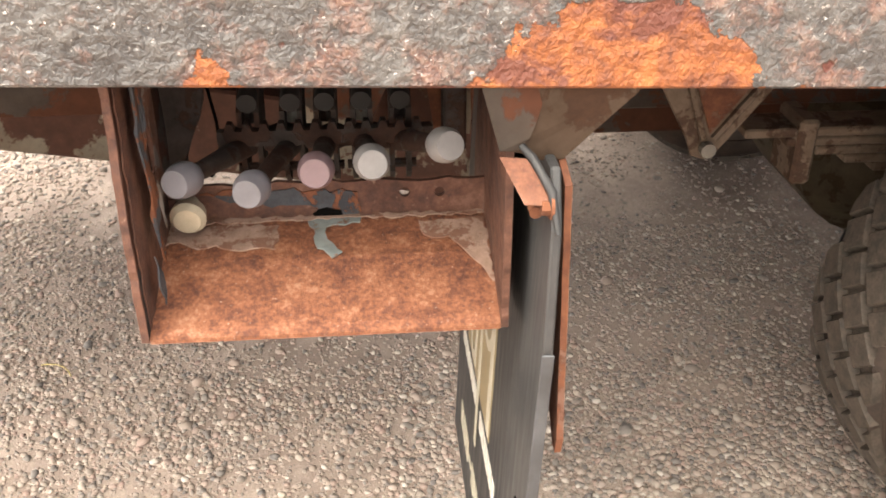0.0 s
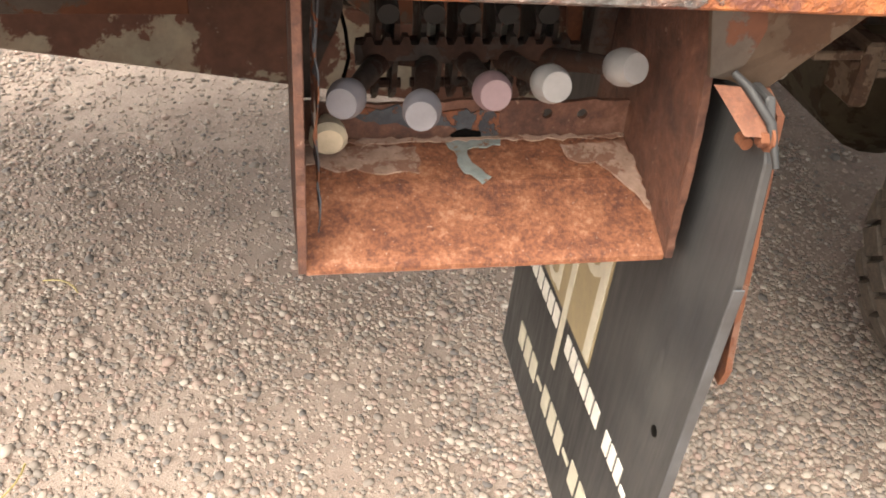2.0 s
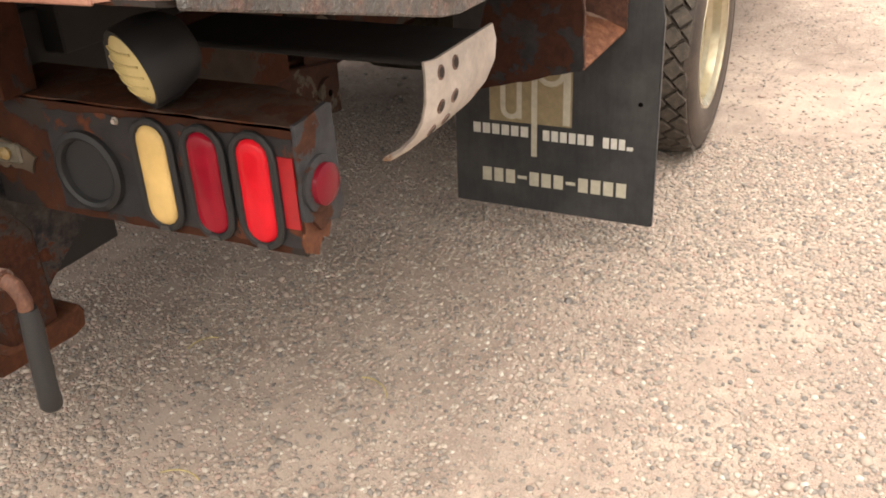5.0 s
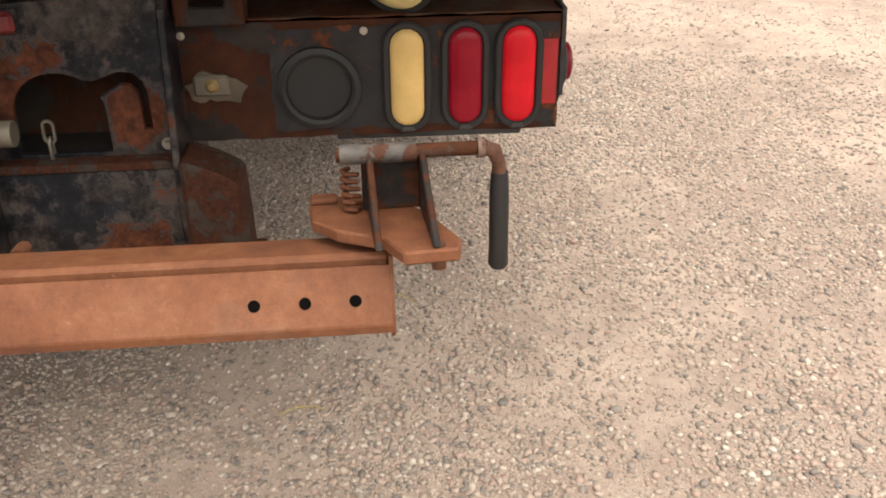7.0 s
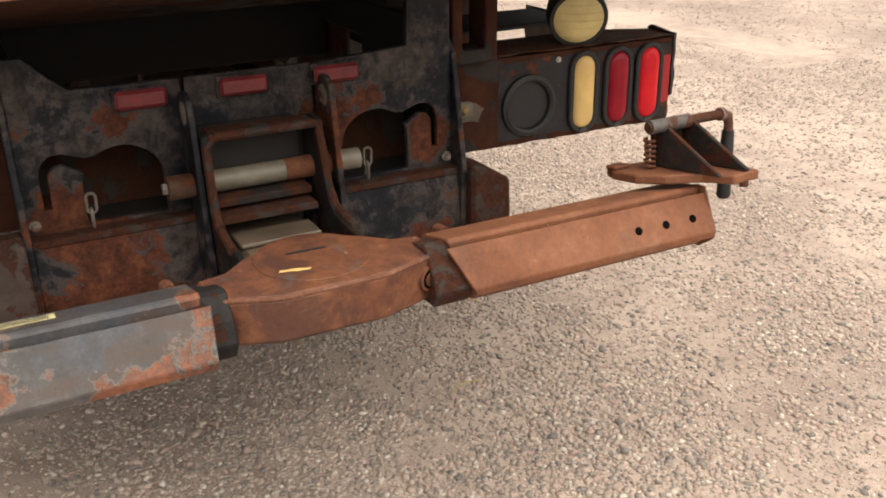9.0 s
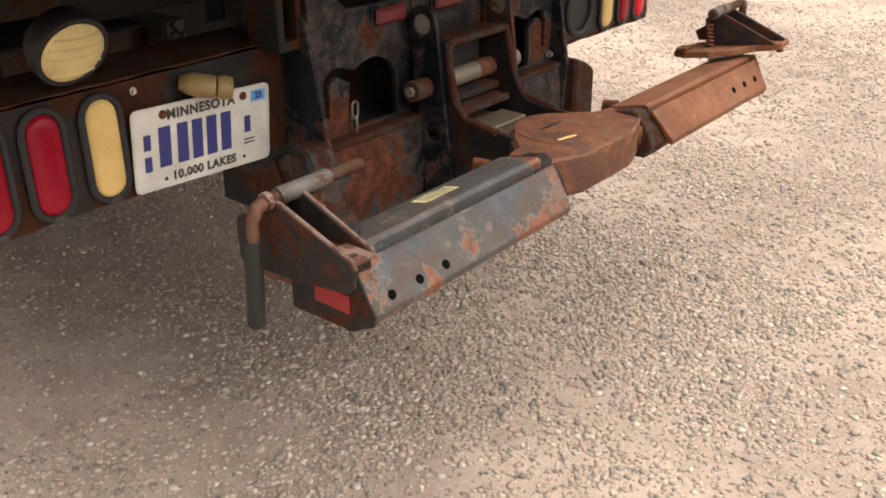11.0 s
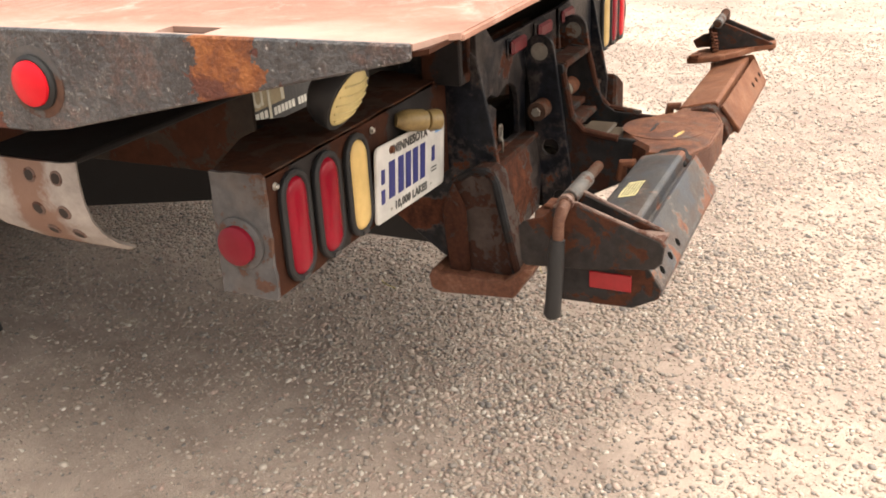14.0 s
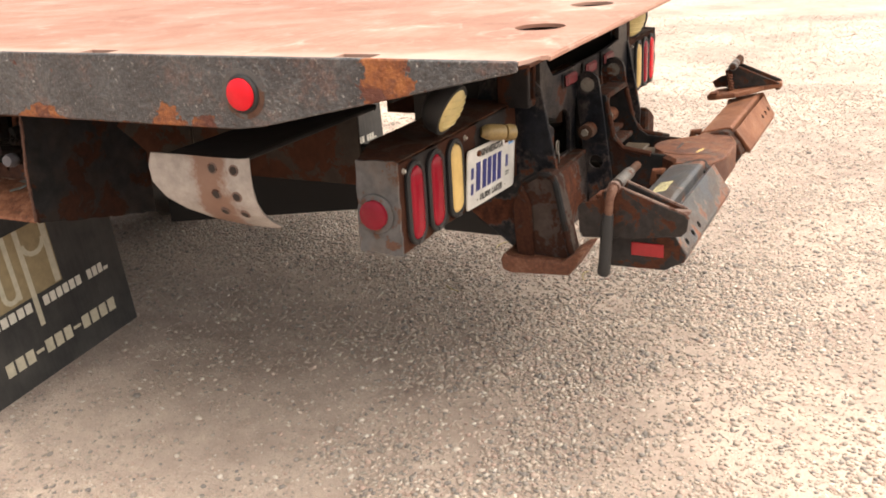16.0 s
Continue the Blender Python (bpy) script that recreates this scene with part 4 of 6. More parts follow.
        part("spool", rod([(x, s * 0.89, 0.905), (x, s * 0.985, 0.895)], 0.012, 10), M_DARK, bank, smooth=True)
        part("clevis_pin", rod([(x - 0.019, s * 0.962, 0.806), (x + 0.019, s * 0.962, 0.806)], 0.006, 8), M_LEVER, bank)
        part("spring_cap", rod([(x, s * 0.955, 0.862), (x, s * 0.955, 0.905)], 0.0085, 8), M_PIN if k % 2 else M_LEVER, bank)
    comb = [(1.125, 0.848), (1.125, 0.866)]
    for k in range(12):
        x = 1.133 + 0.0195 * k
        comb += [(x, 0.866), (x + 0.003, 0.875), (x + 0.009, 0.875), (x + 0.012, 0.866)]
    comb += [(1.372, 0.866), (1.372, 0.848)]
    part("adjuster_bar", plate("y", ragged(comb, 0.006, 0.0012, 24), s * 0.985, s * 0.997), M_LEVER, bank, "notched grimy adjuster bar")
    part("post", plate("y", ragged([(1.064, 0.80), (1.083, 0.80), (1.085, 0.83), (1.112, 0.90), (1.128, 1.02), (1.064, 1.02)], 0.02, 0.002, 27), s * 0.975, s * 0.985), M_LEVER, bank)
    part("post", box(1.385, 1.412, s * 0.95, s * 0.99, 0.83, 1.02, 0.003), M_LEVER, bank)
    part("strap", plate("y", [(1.36, 0.95), (1.375, 0.96), (1.395, 0.84), (1.378, 0.835)], s * 0.93, s * 0.938), M_RUST, bank)
    part("frame_plate", plate("y", ragged([(1.10, 0.875), (1.43, 0.86), (1.43, 1.02), (1.10, 1.02)], 0.02, 0.005, 22), s * 0.70, s * 0.71), M_RAIL, cb, "peeling brown frame plate")
    part("frame_plate", plate("y", ragged([(1.295, 0.81), (1.43, 0.80), (1.43, 0.88), (1.33, 0.88)], 0.02, 0.004, 23), s * 0.86, s * 0.867), M_RAIL, cb)
    part("hose", rod([(1.108, s * 0.93, 0.90), (1.118, s * 0.95, 0.862), (1.121, s * 0.96, 0.835), (1.114, s * 0.96, 0.805), (1.104, s * 0.95, 0.79)], 0.0022, 6), M_HOLE, cb)
    rows = ((1.105, 1.116, 0.864, 1.158, M_KNOB_L), (1.176, 1.130, 0.858, 1.208, M_KNOB_L), (1.243, 1.130, 0.877, 1.247, M_KNOB_P), (1.300, 1.130, 0.884, 1.290, M_KNOB_W), (1.376, 1.120, 0.896, 1.330, M_KNOB_W))
    for x, y, z, bx, mat in rows:
        tip, root = Vector((x, s * y, z)), Vector((bx, s * 0.965, 0.838))
        d = (tip - root).normalized()
        lev = part("lever", rod([root, root + (tip - root) * 0.45, tip - d * 0.012], [0.0135, 0.0115, 0.009], 10), M_LEVER, cb, "grimy brown steel lever", True)
        kn = [tip + d * t for t in (-0.021, -0.016, -0.006, 0.004, 0.014, 0.0165)]
        kb = part("knob", rod(kn, [0.012, 0.0163, 0.0190, 0.0186, 0.0156, 0.0148], 22), mat, lev, "frosted plastic knob", True)
        part("end_disc", rod([tip + d * 0.0163, tip + d * 0.0168], 0.0146, 20), mat, lev)
    kb = [Vector((1.092, s * 1.052, 0.790)) + Vector((0, s * t, -0.1 * t)) for t in (-0.03, -0.012, -0.008, 0.006, 0.013, 0.014)]
    part("pull_knob", rod(kb, [0.007, 0.010, 0.0185, 0.0205, 0.015, 0.001], 18), M_BRASS, cb, "brass pull knob", True)


build_control_box(-1)
build_control_box(1)


# ---- fender steps ----
def build_step(s):
    bm = bmesh.new()
    shift = Vector((0.0, 0.006, 0.002)) if s < 0 else Vector((0, 0, 0))
    prof = [(1.112, 0.905), (1.114, 0.87), (1.112, 0.83), (1.102, 0.79), (1.083, 0.758), (1.052, 0.728), (1.012, 0.703)]
    ends = [0.692, 0.704, 0.700, 0.672, 0.628, 0.57, 0.50]
    nu, rows = 12, []
    for (y, z), x1 in zip(prof, ends):
        rows.append([bm.verts.new((0.405 - 0.004 + (x1 - 0.401) * k / nu, s * (y - (0.012 if k == 0 else 0)), z)) for k in range(nu + 1)])
    for a, b in zip(rows, rows[1:]):
        for k in range(nu):
            bm.faces.new((a[k], a[k + 1], b[k + 1], b[k]))
    bmesh.ops.recalc_face_normals(bm, faces=bm.faces[:])
    bmesh.ops.solidify(bm, geom=bm.faces[:], thickness=0.007)
    bmesh.ops.translate(bm, vec=shift, verts=bm.verts[:])
    step = part("fender_step", bm, M_STEP if s < 0 else M_STEP_L, truck, "scuffed pale metal fender plate with six holes", True)
    for x, z, y in ((0.503, 0.878, 1.1135), (0.440, 0.877, 1.1135), (0.506, 0.812, 1.108), (0.445, 0.810, 1.108), (0.503, 0.763, 1.087), (0.445, 0.760, 1.085)):
        low = Vector((0, s * (0.995 if z > 0.85 else 0.97 if z > 0.78 else 0.80), 0.06 if z > 0.85 else -0.22 if z > 0.78 else -0.60)).normalized()
        c = Vector((x, s * y, z)) + shift
        rr = 0.0115 if z > 0.78 else 0.0105
        part("dimple", rod([c - low * 0.004, c + low * 0.0012, c + low * 0.0020], [rr + 0.0035, rr + 0.0026, rr - 0.0005], 20), M_RUB, step, "rust-stained rim", True)
        # dark disc instead of an opening, coloured like its shaded inside
        part("bore", rod([c - low * 0.006, c + low * 0.0024], rr * 0.88, 18), M_STEPHOLE, step)
    part("bracket", box(0.43, 0.66, s * 0.45, s * 1.098, 0.888, 0.902, 0.004), M_DARK, step)


build_step(-1)
build_step(1)


# ---- tail bumper ----
def oval_lamp(s, y, z, mat, parent, name="tail_lamp", label="oval red lens in a black grommet"):
    ring = plate("x", stadium(s * y, z, 0.084, 0.196), -0.012, 0.0, [stadium(s * y, z, 0.058, 0.172)], 0.003)
    lamp = part(name, ring, M_RUBBER, parent, label, True)
    bm = bmesh.new()
    loops = []
    for k, (w, h, d) in enumerate(((0.060, 0.174, -0.003), (0.056, 0.170, -0.010), (0.044, 0.156, -0.015), (0.02, 0.13, -0.017))):
        loops.append([bm.verts.new((d, a, b)) for a, b in stadium(s * y, z, w, h)])
    for a, b in zip(loops, loops[1:]):
        for k in range(len(a)):
            bm.faces.new((a[k], a[(k + 1) % len(a)], b[(k + 1) % len(a)], b[k]))
    bm.faces.new(loops[-1])
    part("lens", bm, mat, lamp, "", True)


def build_bumper(s):
    bump = assembly("bumper", "rust-eaten steel tail beam with sunken oval lamps", "bumper", "tail beams", (0.05, s * 0.77, 0.714))
    y_end = 1.112 if s > 0 else 1.080
    face = [(s * 0.425, 0.714), (s * y_end, 0.714), (s * y_end, 0.922), (s * 0.425, 0.922)]
    face = ragged(face, 0.03, 0.0015, 3)
    ys = (0.815, 0.915, 1.008) if s < 0 else (0.840, 0.944, 1.044)
    holes = [stadium(s * y, 0.816, 0.06, 0.174) for y in ys]
    if s < 0:
        holes.append(circle(-0.664, 0.803, 0.060, 28))
    part("rear_panel", plate("x", face, 0.0, 0.007, holes), M_BUMPER, bump, "brown rust-stained panel")
    top = [(0.0, s * 0.425), (0.0, s * y_end), (0.098, s * y_end), (0.16, s * 0.95), (0.16, s * 0.425)]
    part("top_panel", plate("z", top, 0.917, 0.9245, bev=0.001), M_BOXD, bump)
    part("bottom_flange", box(0.004, 0.05, s * 0.43, s * y_end, 0.719, 0.725, 0.001), M_BUMPER, bump)
    cap = [(-0.004, 0.714), (-0.004, 0.924), (0.004, 0.929), (0.098, 0.926), (0.104, 0.716)]
    if s < 0:
        cap = [(-0.004, 0.775), (-0.004, 0.928), (0.05, 0.932), (0.085, 0.936), (0.098, 0.93), (0.102, 0.76), (0.085, 0.742), (0.06, 0.750), (0.035, 0.745), (0.02, 0.765)]
    part("end_cap", plate("y", ragged(cap, 0.02, 0.002, 9), s * (y_end + 0.001), s * (y_end + 0.008)), M_ENDCAP if s > 0 else M_ENDCAP_D, bump, "scuffed grey end plate")
    if s < 0:
        tatter = [(0.0, 0.72), (0.0, 0.775), (0.03, 0.76), (0.06, 0.752), (0.075, 0.742), (0.06, 0.72), (0.045, 0.728), (0.03, 0.703), (0.015, 0.712)]
        part("torn_edge", plate("y", ragged(tatter, 0.012, 0.003, 8), s * (y_end - 0.004), s * (y_end + 0.0005)), M_RUST, bump, "torn rusted corner")
        part("reflector", plate("x", rect(-1.076, -1.039, 0.760, 0.876), -0.0035, -0.0005), M_TAPE, bump, "bright red reflective tape")
        part("backing", plate("x", ragged(rect(-1.077, -0.585, 0.728, 0.905), 0.02, 0.004, 4), -0.0008, 0.0, [stadium(-y, 0.816, 0.07, 0.184) for y in ys] + [circle(-0.664, 0.803, 0.062, 28)]), M_BLACK, bump, "black sealing paint")
        prof = [(0.072, -0.001), (0.071, -0.010), (0.062, -0.014), (0.056, -0.010), (0.052, 0.004), (0.043, 0.002), (0.041, 0.006), (0.030, 0.004), (0.027, 0.008), (0.014, 0.006), (0.001, 0.008)]
        part("reverse_lamp", lathe(prof, (0, -0.664, 0.803), "x", 36), M_RUBBER, bump, "empty black lamp grommet", True)
        stub = part("plate_lamp", box(-0.012, 0.0, -0.515, -0.455, 0.797, 0.832, 0.004), M_PIN_C, bump, "broken dirty lamp base")
        part("shard", plate("x", ragged([(-0.545, 0.812), (-0.525, 0.826), (-0.505, 0.834), (-0.465, 0.838), (-0.44, 0.815), (-0.45, 0.79), (-0.49, 0.786), (-0.53, 0.782)], 0.01, 0.004, 2), -0.006, -0.001), M_TUBE, stub)
        part("bulb", lathe([(0.010, -0.012), (0.012, -0.018), (0.006, -0.026), (0.001, -0.027)], (0, -0.487, 0.818), "x", 12), M_AMBER_DULL, stub, "", True)
    for k, y in enumerate(ys):
        if k == 0:
            oval_lamp(s, y, 0.816, M_AMBER, bump, "turn_lamp", "oval amber lens in a black grommet")
        else:
            oval_lamp(s, y, 0.816, M_RED_B if (k == 2 and s < 0) else M_RED, bump)
        part("lip", plate("x", [(s * y - 0.012, 0.722), (s * y + 0.012, 0.722), (s * y + 0.008, 0.730), (s * y - 0.008, 0.730)], -0.0145, -0.011), M_GREY, bump)
    for y in ((0.77, 1.087) if s > 0 else (0.444, 0.744)):
        part("screw", bolt((-0.001, s * y, 0.899), "x", 0.0045, -0.007), M_STEEL, bump)
    # side marker in the end plate
    cy, cx, cz = s * (y_end + 0.008), 0.055 if s > 0 else 0.042, 0.808 if s > 0 else 0.822
    m = part("side_marker", lathe([(0.045, 0), (0.045, s * 0.005), (0.038, s * 0.008)], (cx, cy, cz), "y", 28), M_ENDCAP if s > 0 else M_ENDCAP_D, bump, "round lamp bezel", True)
    part("lens", lathe([(r, s * d) for r, d in ((0.034, 0.004), (0.033, 0.016), (0.027, 0.020), (0.012, 0.022), (0.001, 0.0222))], (cx, cy, cz), "y", 28), M_RED_D, m, "round red lens", True)
    # beam from the bumper to the chassis
    part("outrigger", box(0.01, 0.09, s * 0.43, s * (y_end - 0.012), 0.735, 0.912, 0.004), M_DARK, bump)


build_bumper(-1)
build_bumper(1)


def build_work_lamp(at, yaw, pitch, deep, size):
    """A round rubber-cased floodlight standing on the bumper."""
    lamp = new("work_lamp")
    lamp.parent = truck
    lamp.matrix_basis = Matrix.Translation(at) @ Matrix.Rotation(radians(yaw), 4, "Z") @ Matrix.Rotation(radians(pitch), 4, "Y") @ Matrix.Scale(size, 4)
    tagged(lamp, label="round work lamp in a black rubber case")
    case = [(r, d * deep) for r, d in ((0.058, -0.004), (0.067, -0.006), (0.069, 0.0), (0.069, 0.04), (0.060, 0.075), (0.042, 0.095), (0.020, 0.102), (0.001, 0.103))]
    part("case", lathe(case, (0, 0, 0), "x", 40), M_RUBBER, lamp, "", True)
    glass = bmesh.new()
    glass = lathe([(0.058, -0.004), (0.050, -0.010), (0.034, -0.015), (0.016, -0.018), (0.001, -0.0185)], (0, 0, 0), "x", 40, glass)
    part("lens", glass, M_LAMP, lamp, "yellowed ribbed glass", True)
    for k in range(5):
        z = -0.036 + 0.018 * k
        w = math.sqrt(max(0.0001, 0.055 ** 2 - z * z))
        bulge = lambda y: -0.0185 + 6.5 * (y * y + z * z) * 0.55 - 0.001
        part("rib", rod([(bulge(w * f), w * f, z) for f in (-0.95, -0.5, 0, 0.5, 0.95)], 0.0022, 6), M_LAMP, lamp, smooth=True)
    part("bracket", box(0.02, 0.05, -0.014, 0.014, -0.072, -0.06, 0.002), M_DARK, lamp)


build_work_lamp((-0.020, 0.877, 0.990), 0, -26, 0.62, 0.93)
build_work_lamp((0.005, -0.800, 0.986), -24, -16, 1.0, 1.0)


# ---- tower plates at the tail ----
def keyhole(s):
    """Big grab hole with a flat foot and a hooked slot that opens from its shoulder, in (y, z)."""
    arc = lambda a: (0.250 + 0.072 * math.cos(radians(a)), 0.800 + 0.064 * math.sin(radians(a)))
    o = [(0.322, 0.728), arc(0), arc(12), arc(22), (0.337, 0.834), (0.352, 0.843), (0.367, 0.840), (0.378, 0.826), (0.379, 0.765), (0.392, 0.765), (0.392, 0.828), (0.386, 0.848), (0.371, 0.861), (0.350, 0.863), (0.328, 0.855), (0.312, 0.849)]
    o += [arc(a) for a in range(52, 180, 10)] + [(0.178, 0.80), (0.178, 0.728)]
    return [(s * y, z) for y, z in o]


def build_tower():
    tower = assembly("tow_tower", "chipped black and rusty tow tower plates with keyholes", "tow tower", "", (0.0, 0.0, 0.464))
    for s in (1, -1):
        out = [(s * 0.13, 0.72), (s * 0.425, 0.72), (s * 0.425, 1.035), (s * 0.385, 1.035), (s * 0.350, 0.998), (s * 0.318, 0.974), (s * 0.13, 0.972)]
        if s < 0:
            out = [(s * 0.13, 0.72), (s * 0.425, 0.72), (s * 0.425, 1.12), (s * 0.33, 1.12), (s * 0.325, 0.985), (s * 0.13, 0.972)]
        part("rear_plate", plate("x", out, -0.070, -0.056, [keyhole(s)], 0.0015), M_TOWER, tower)
        part("ledge", box(-0.105, -0.06, s * 0.135, s * 0.425, 0.708, 0.722, 0.002), M_LADDER, tower, "rusty ledge")
        low = bmesh.new()
        pr = [(-0.100, 0.708), (-0.112, 0.62), (-0.105, 0.52), (-0.055, 0.50), (-0.055, 0.708)]
        low = plate("y", pr, s * 0.135, s * 0.425, bev=0.002)
        part("lower_panel", low, M_TOWER, tower)
        ear = [(-0.122, 0.50), (-0.072, 0.915)] + [(-0.109 + 0.037 * math.cos(radians(a)), 0.920 + 0.037 * math.sin(radians(a))) for a in range(0, 181, 20)] + [(-0.205, 0.50)]
        rib = part("rib", plate("y", ear, s * 0.1275, s * 0.139, [circle(-0.136, 0.685, 0.021, 16), circle(-0.163, 0.556, 0.021, 16)], 0.0015), M_TOWER, tower, "black upright ear with pin holes")
        part("bushing", rod([(-0.110, s * 0.1265, 0.918), (-0.110, s * 0.1398, 0.918)], 0.021, 18), M_PIN, rib, "worn grey bushing", True)
        sidep = [(-0.108, 0.50), (-0.122, 0.72), (-0.075, 0.96), (-0.05, 0.985), (0.10, 0.985), (0.18, 0.62), (0.02, 0.50)]
        part("side_plate", plate("y", sidep, s * 0.425, s * 0.437, bev=0.002), M_TOWER, tower)
        # leg and foot
        if s > 0:
            leg = [(-0.188, 0.50), (-0.140, 0.722), (-0.132, 0.735), (-0.118, 0.742), (-0.085, 0.741), (-0.045, 0.715), (-0.016, 0.655), (-0.028, 0.50)]
            lg = part("support_leg", plate("y", leg, 0.437, 0.508, bev=0.004), M_WEB, tower, "dark brown channel leg with a rounded top")
            part("flange", rod([(x, 0.510, z) for x, z in leg[:6]], [0.010, 0.010, 0.010, 0.010, 0.009, 0.008], 8), M_CHEEK, lg, "black rolled edge", True)
            part("side_flange", plate("y", [(-0.045, 0.715), (-0.016, 0.655), (-0.028, 0.50), (-0.078, 0.50), (-0.072, 0.66)], 0.5085, 0.522, bev=0.005), M_LADDER, lg, "", True)
        else:
            leg = [(-0.437, 0.49), (-0.437, 0.735), (-0.49, 0.715), (-0.532, 0.69), (-0.538, 0.49)]
            lg = part("support_leg", plate("x", leg, -0.145, -0.035, bev=0.008), M_LADDER, tower, "rust-streaked support leg")
        foot = [(-0.212, 0.543), (-0.234, 0.548), (-0.190, 0.476), (-0.020, 0.464), (0.005, 0.472), (0.010, 0.50), (0.0, 0.520), (-0.015, 0.512), (-0.165, 0.508)]
        part("foot", plate("y", foot, s * 0.425, s * 0.55, bev=0.003), M_FOLD if s > 0 else M_BOXD, lg, "rusty turned-up foot")
        if s < 0:
            br, slot = [(s * 0.445, 0.925), (s * 0.555, 0.925), (s * 0.555, 1.10), (s * 0.445, 1.12)], rect(s * 0.47, s * 0.525, 0.955, 1.07)
        else:
            br, slot = [(0.428, 0.915), (0.488, 0.915), (0.492, 1.085), (0.428, 1.085)], rect(0.442, 0.472, 0.935, 1.055)
        part("bracket", plate("x", br, -0.060 if s > 0 else -0.045, 0.03, [slot], 0.003), M_BUMPER, tower, "slotted brown bracket")
        part("bolt", bolt((-0.0705, s * 0.413, 0.70 + 0.04), "x", 0.007, -0.012), M_PIN, tower)
    part("centre_plate", plate("x", rect(-0.122, 0.122, 0.84, 0.972), -0.066, -0.056, bev=0.001), M_TOWER, tower)
    for y, z in ((0.203, 0.946), (0.016, 0.948), (-0.168, 0.950)):
        r = part("marker", box(-0.0755, -0.0705, y - 0.050, y + 0.050, z - 0.021, z + 0.021, 0.002), M_TOWER, tower, "dull red bar marker lamp")
        part("lens", box(-0.088, -0.0757, y - 0.046, y + 0.046, z - 0.017, z + 0.017, 0.007), M_MARK, r, "dull red lens")
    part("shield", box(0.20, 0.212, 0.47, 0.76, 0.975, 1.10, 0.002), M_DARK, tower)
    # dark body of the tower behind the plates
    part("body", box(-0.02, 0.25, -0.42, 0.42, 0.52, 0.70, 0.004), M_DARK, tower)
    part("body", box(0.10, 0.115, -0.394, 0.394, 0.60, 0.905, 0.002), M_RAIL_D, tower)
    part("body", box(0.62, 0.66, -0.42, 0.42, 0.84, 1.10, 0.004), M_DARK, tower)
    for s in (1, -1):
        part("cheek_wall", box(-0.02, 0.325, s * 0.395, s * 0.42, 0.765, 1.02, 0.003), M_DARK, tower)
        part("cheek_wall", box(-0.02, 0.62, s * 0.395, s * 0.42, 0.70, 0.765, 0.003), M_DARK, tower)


build_tower()


# ---- wheel lift ----
def laid(bm):
    """Lays a sheet on the sloping top of an arm."""
    for v in bm.verts:
        v.co.z += 0.713 + (-0.384 - v.co.x) * 0.25
    return bm


def slanted(bm, s, y0):
    """Cuts the inner end of an arm on a slant: the lower it is, the further out it begins."""
    for v in bm.verts:
        if abs(v.co.y) < y0 + 0.1 and v.co.x < -0.44:
            v.co.y += s * (0.040 if s < 0 else 0.010) * min(1.0, max(0.0, (0.725 - v.co.z) / 0.085))
    return bm


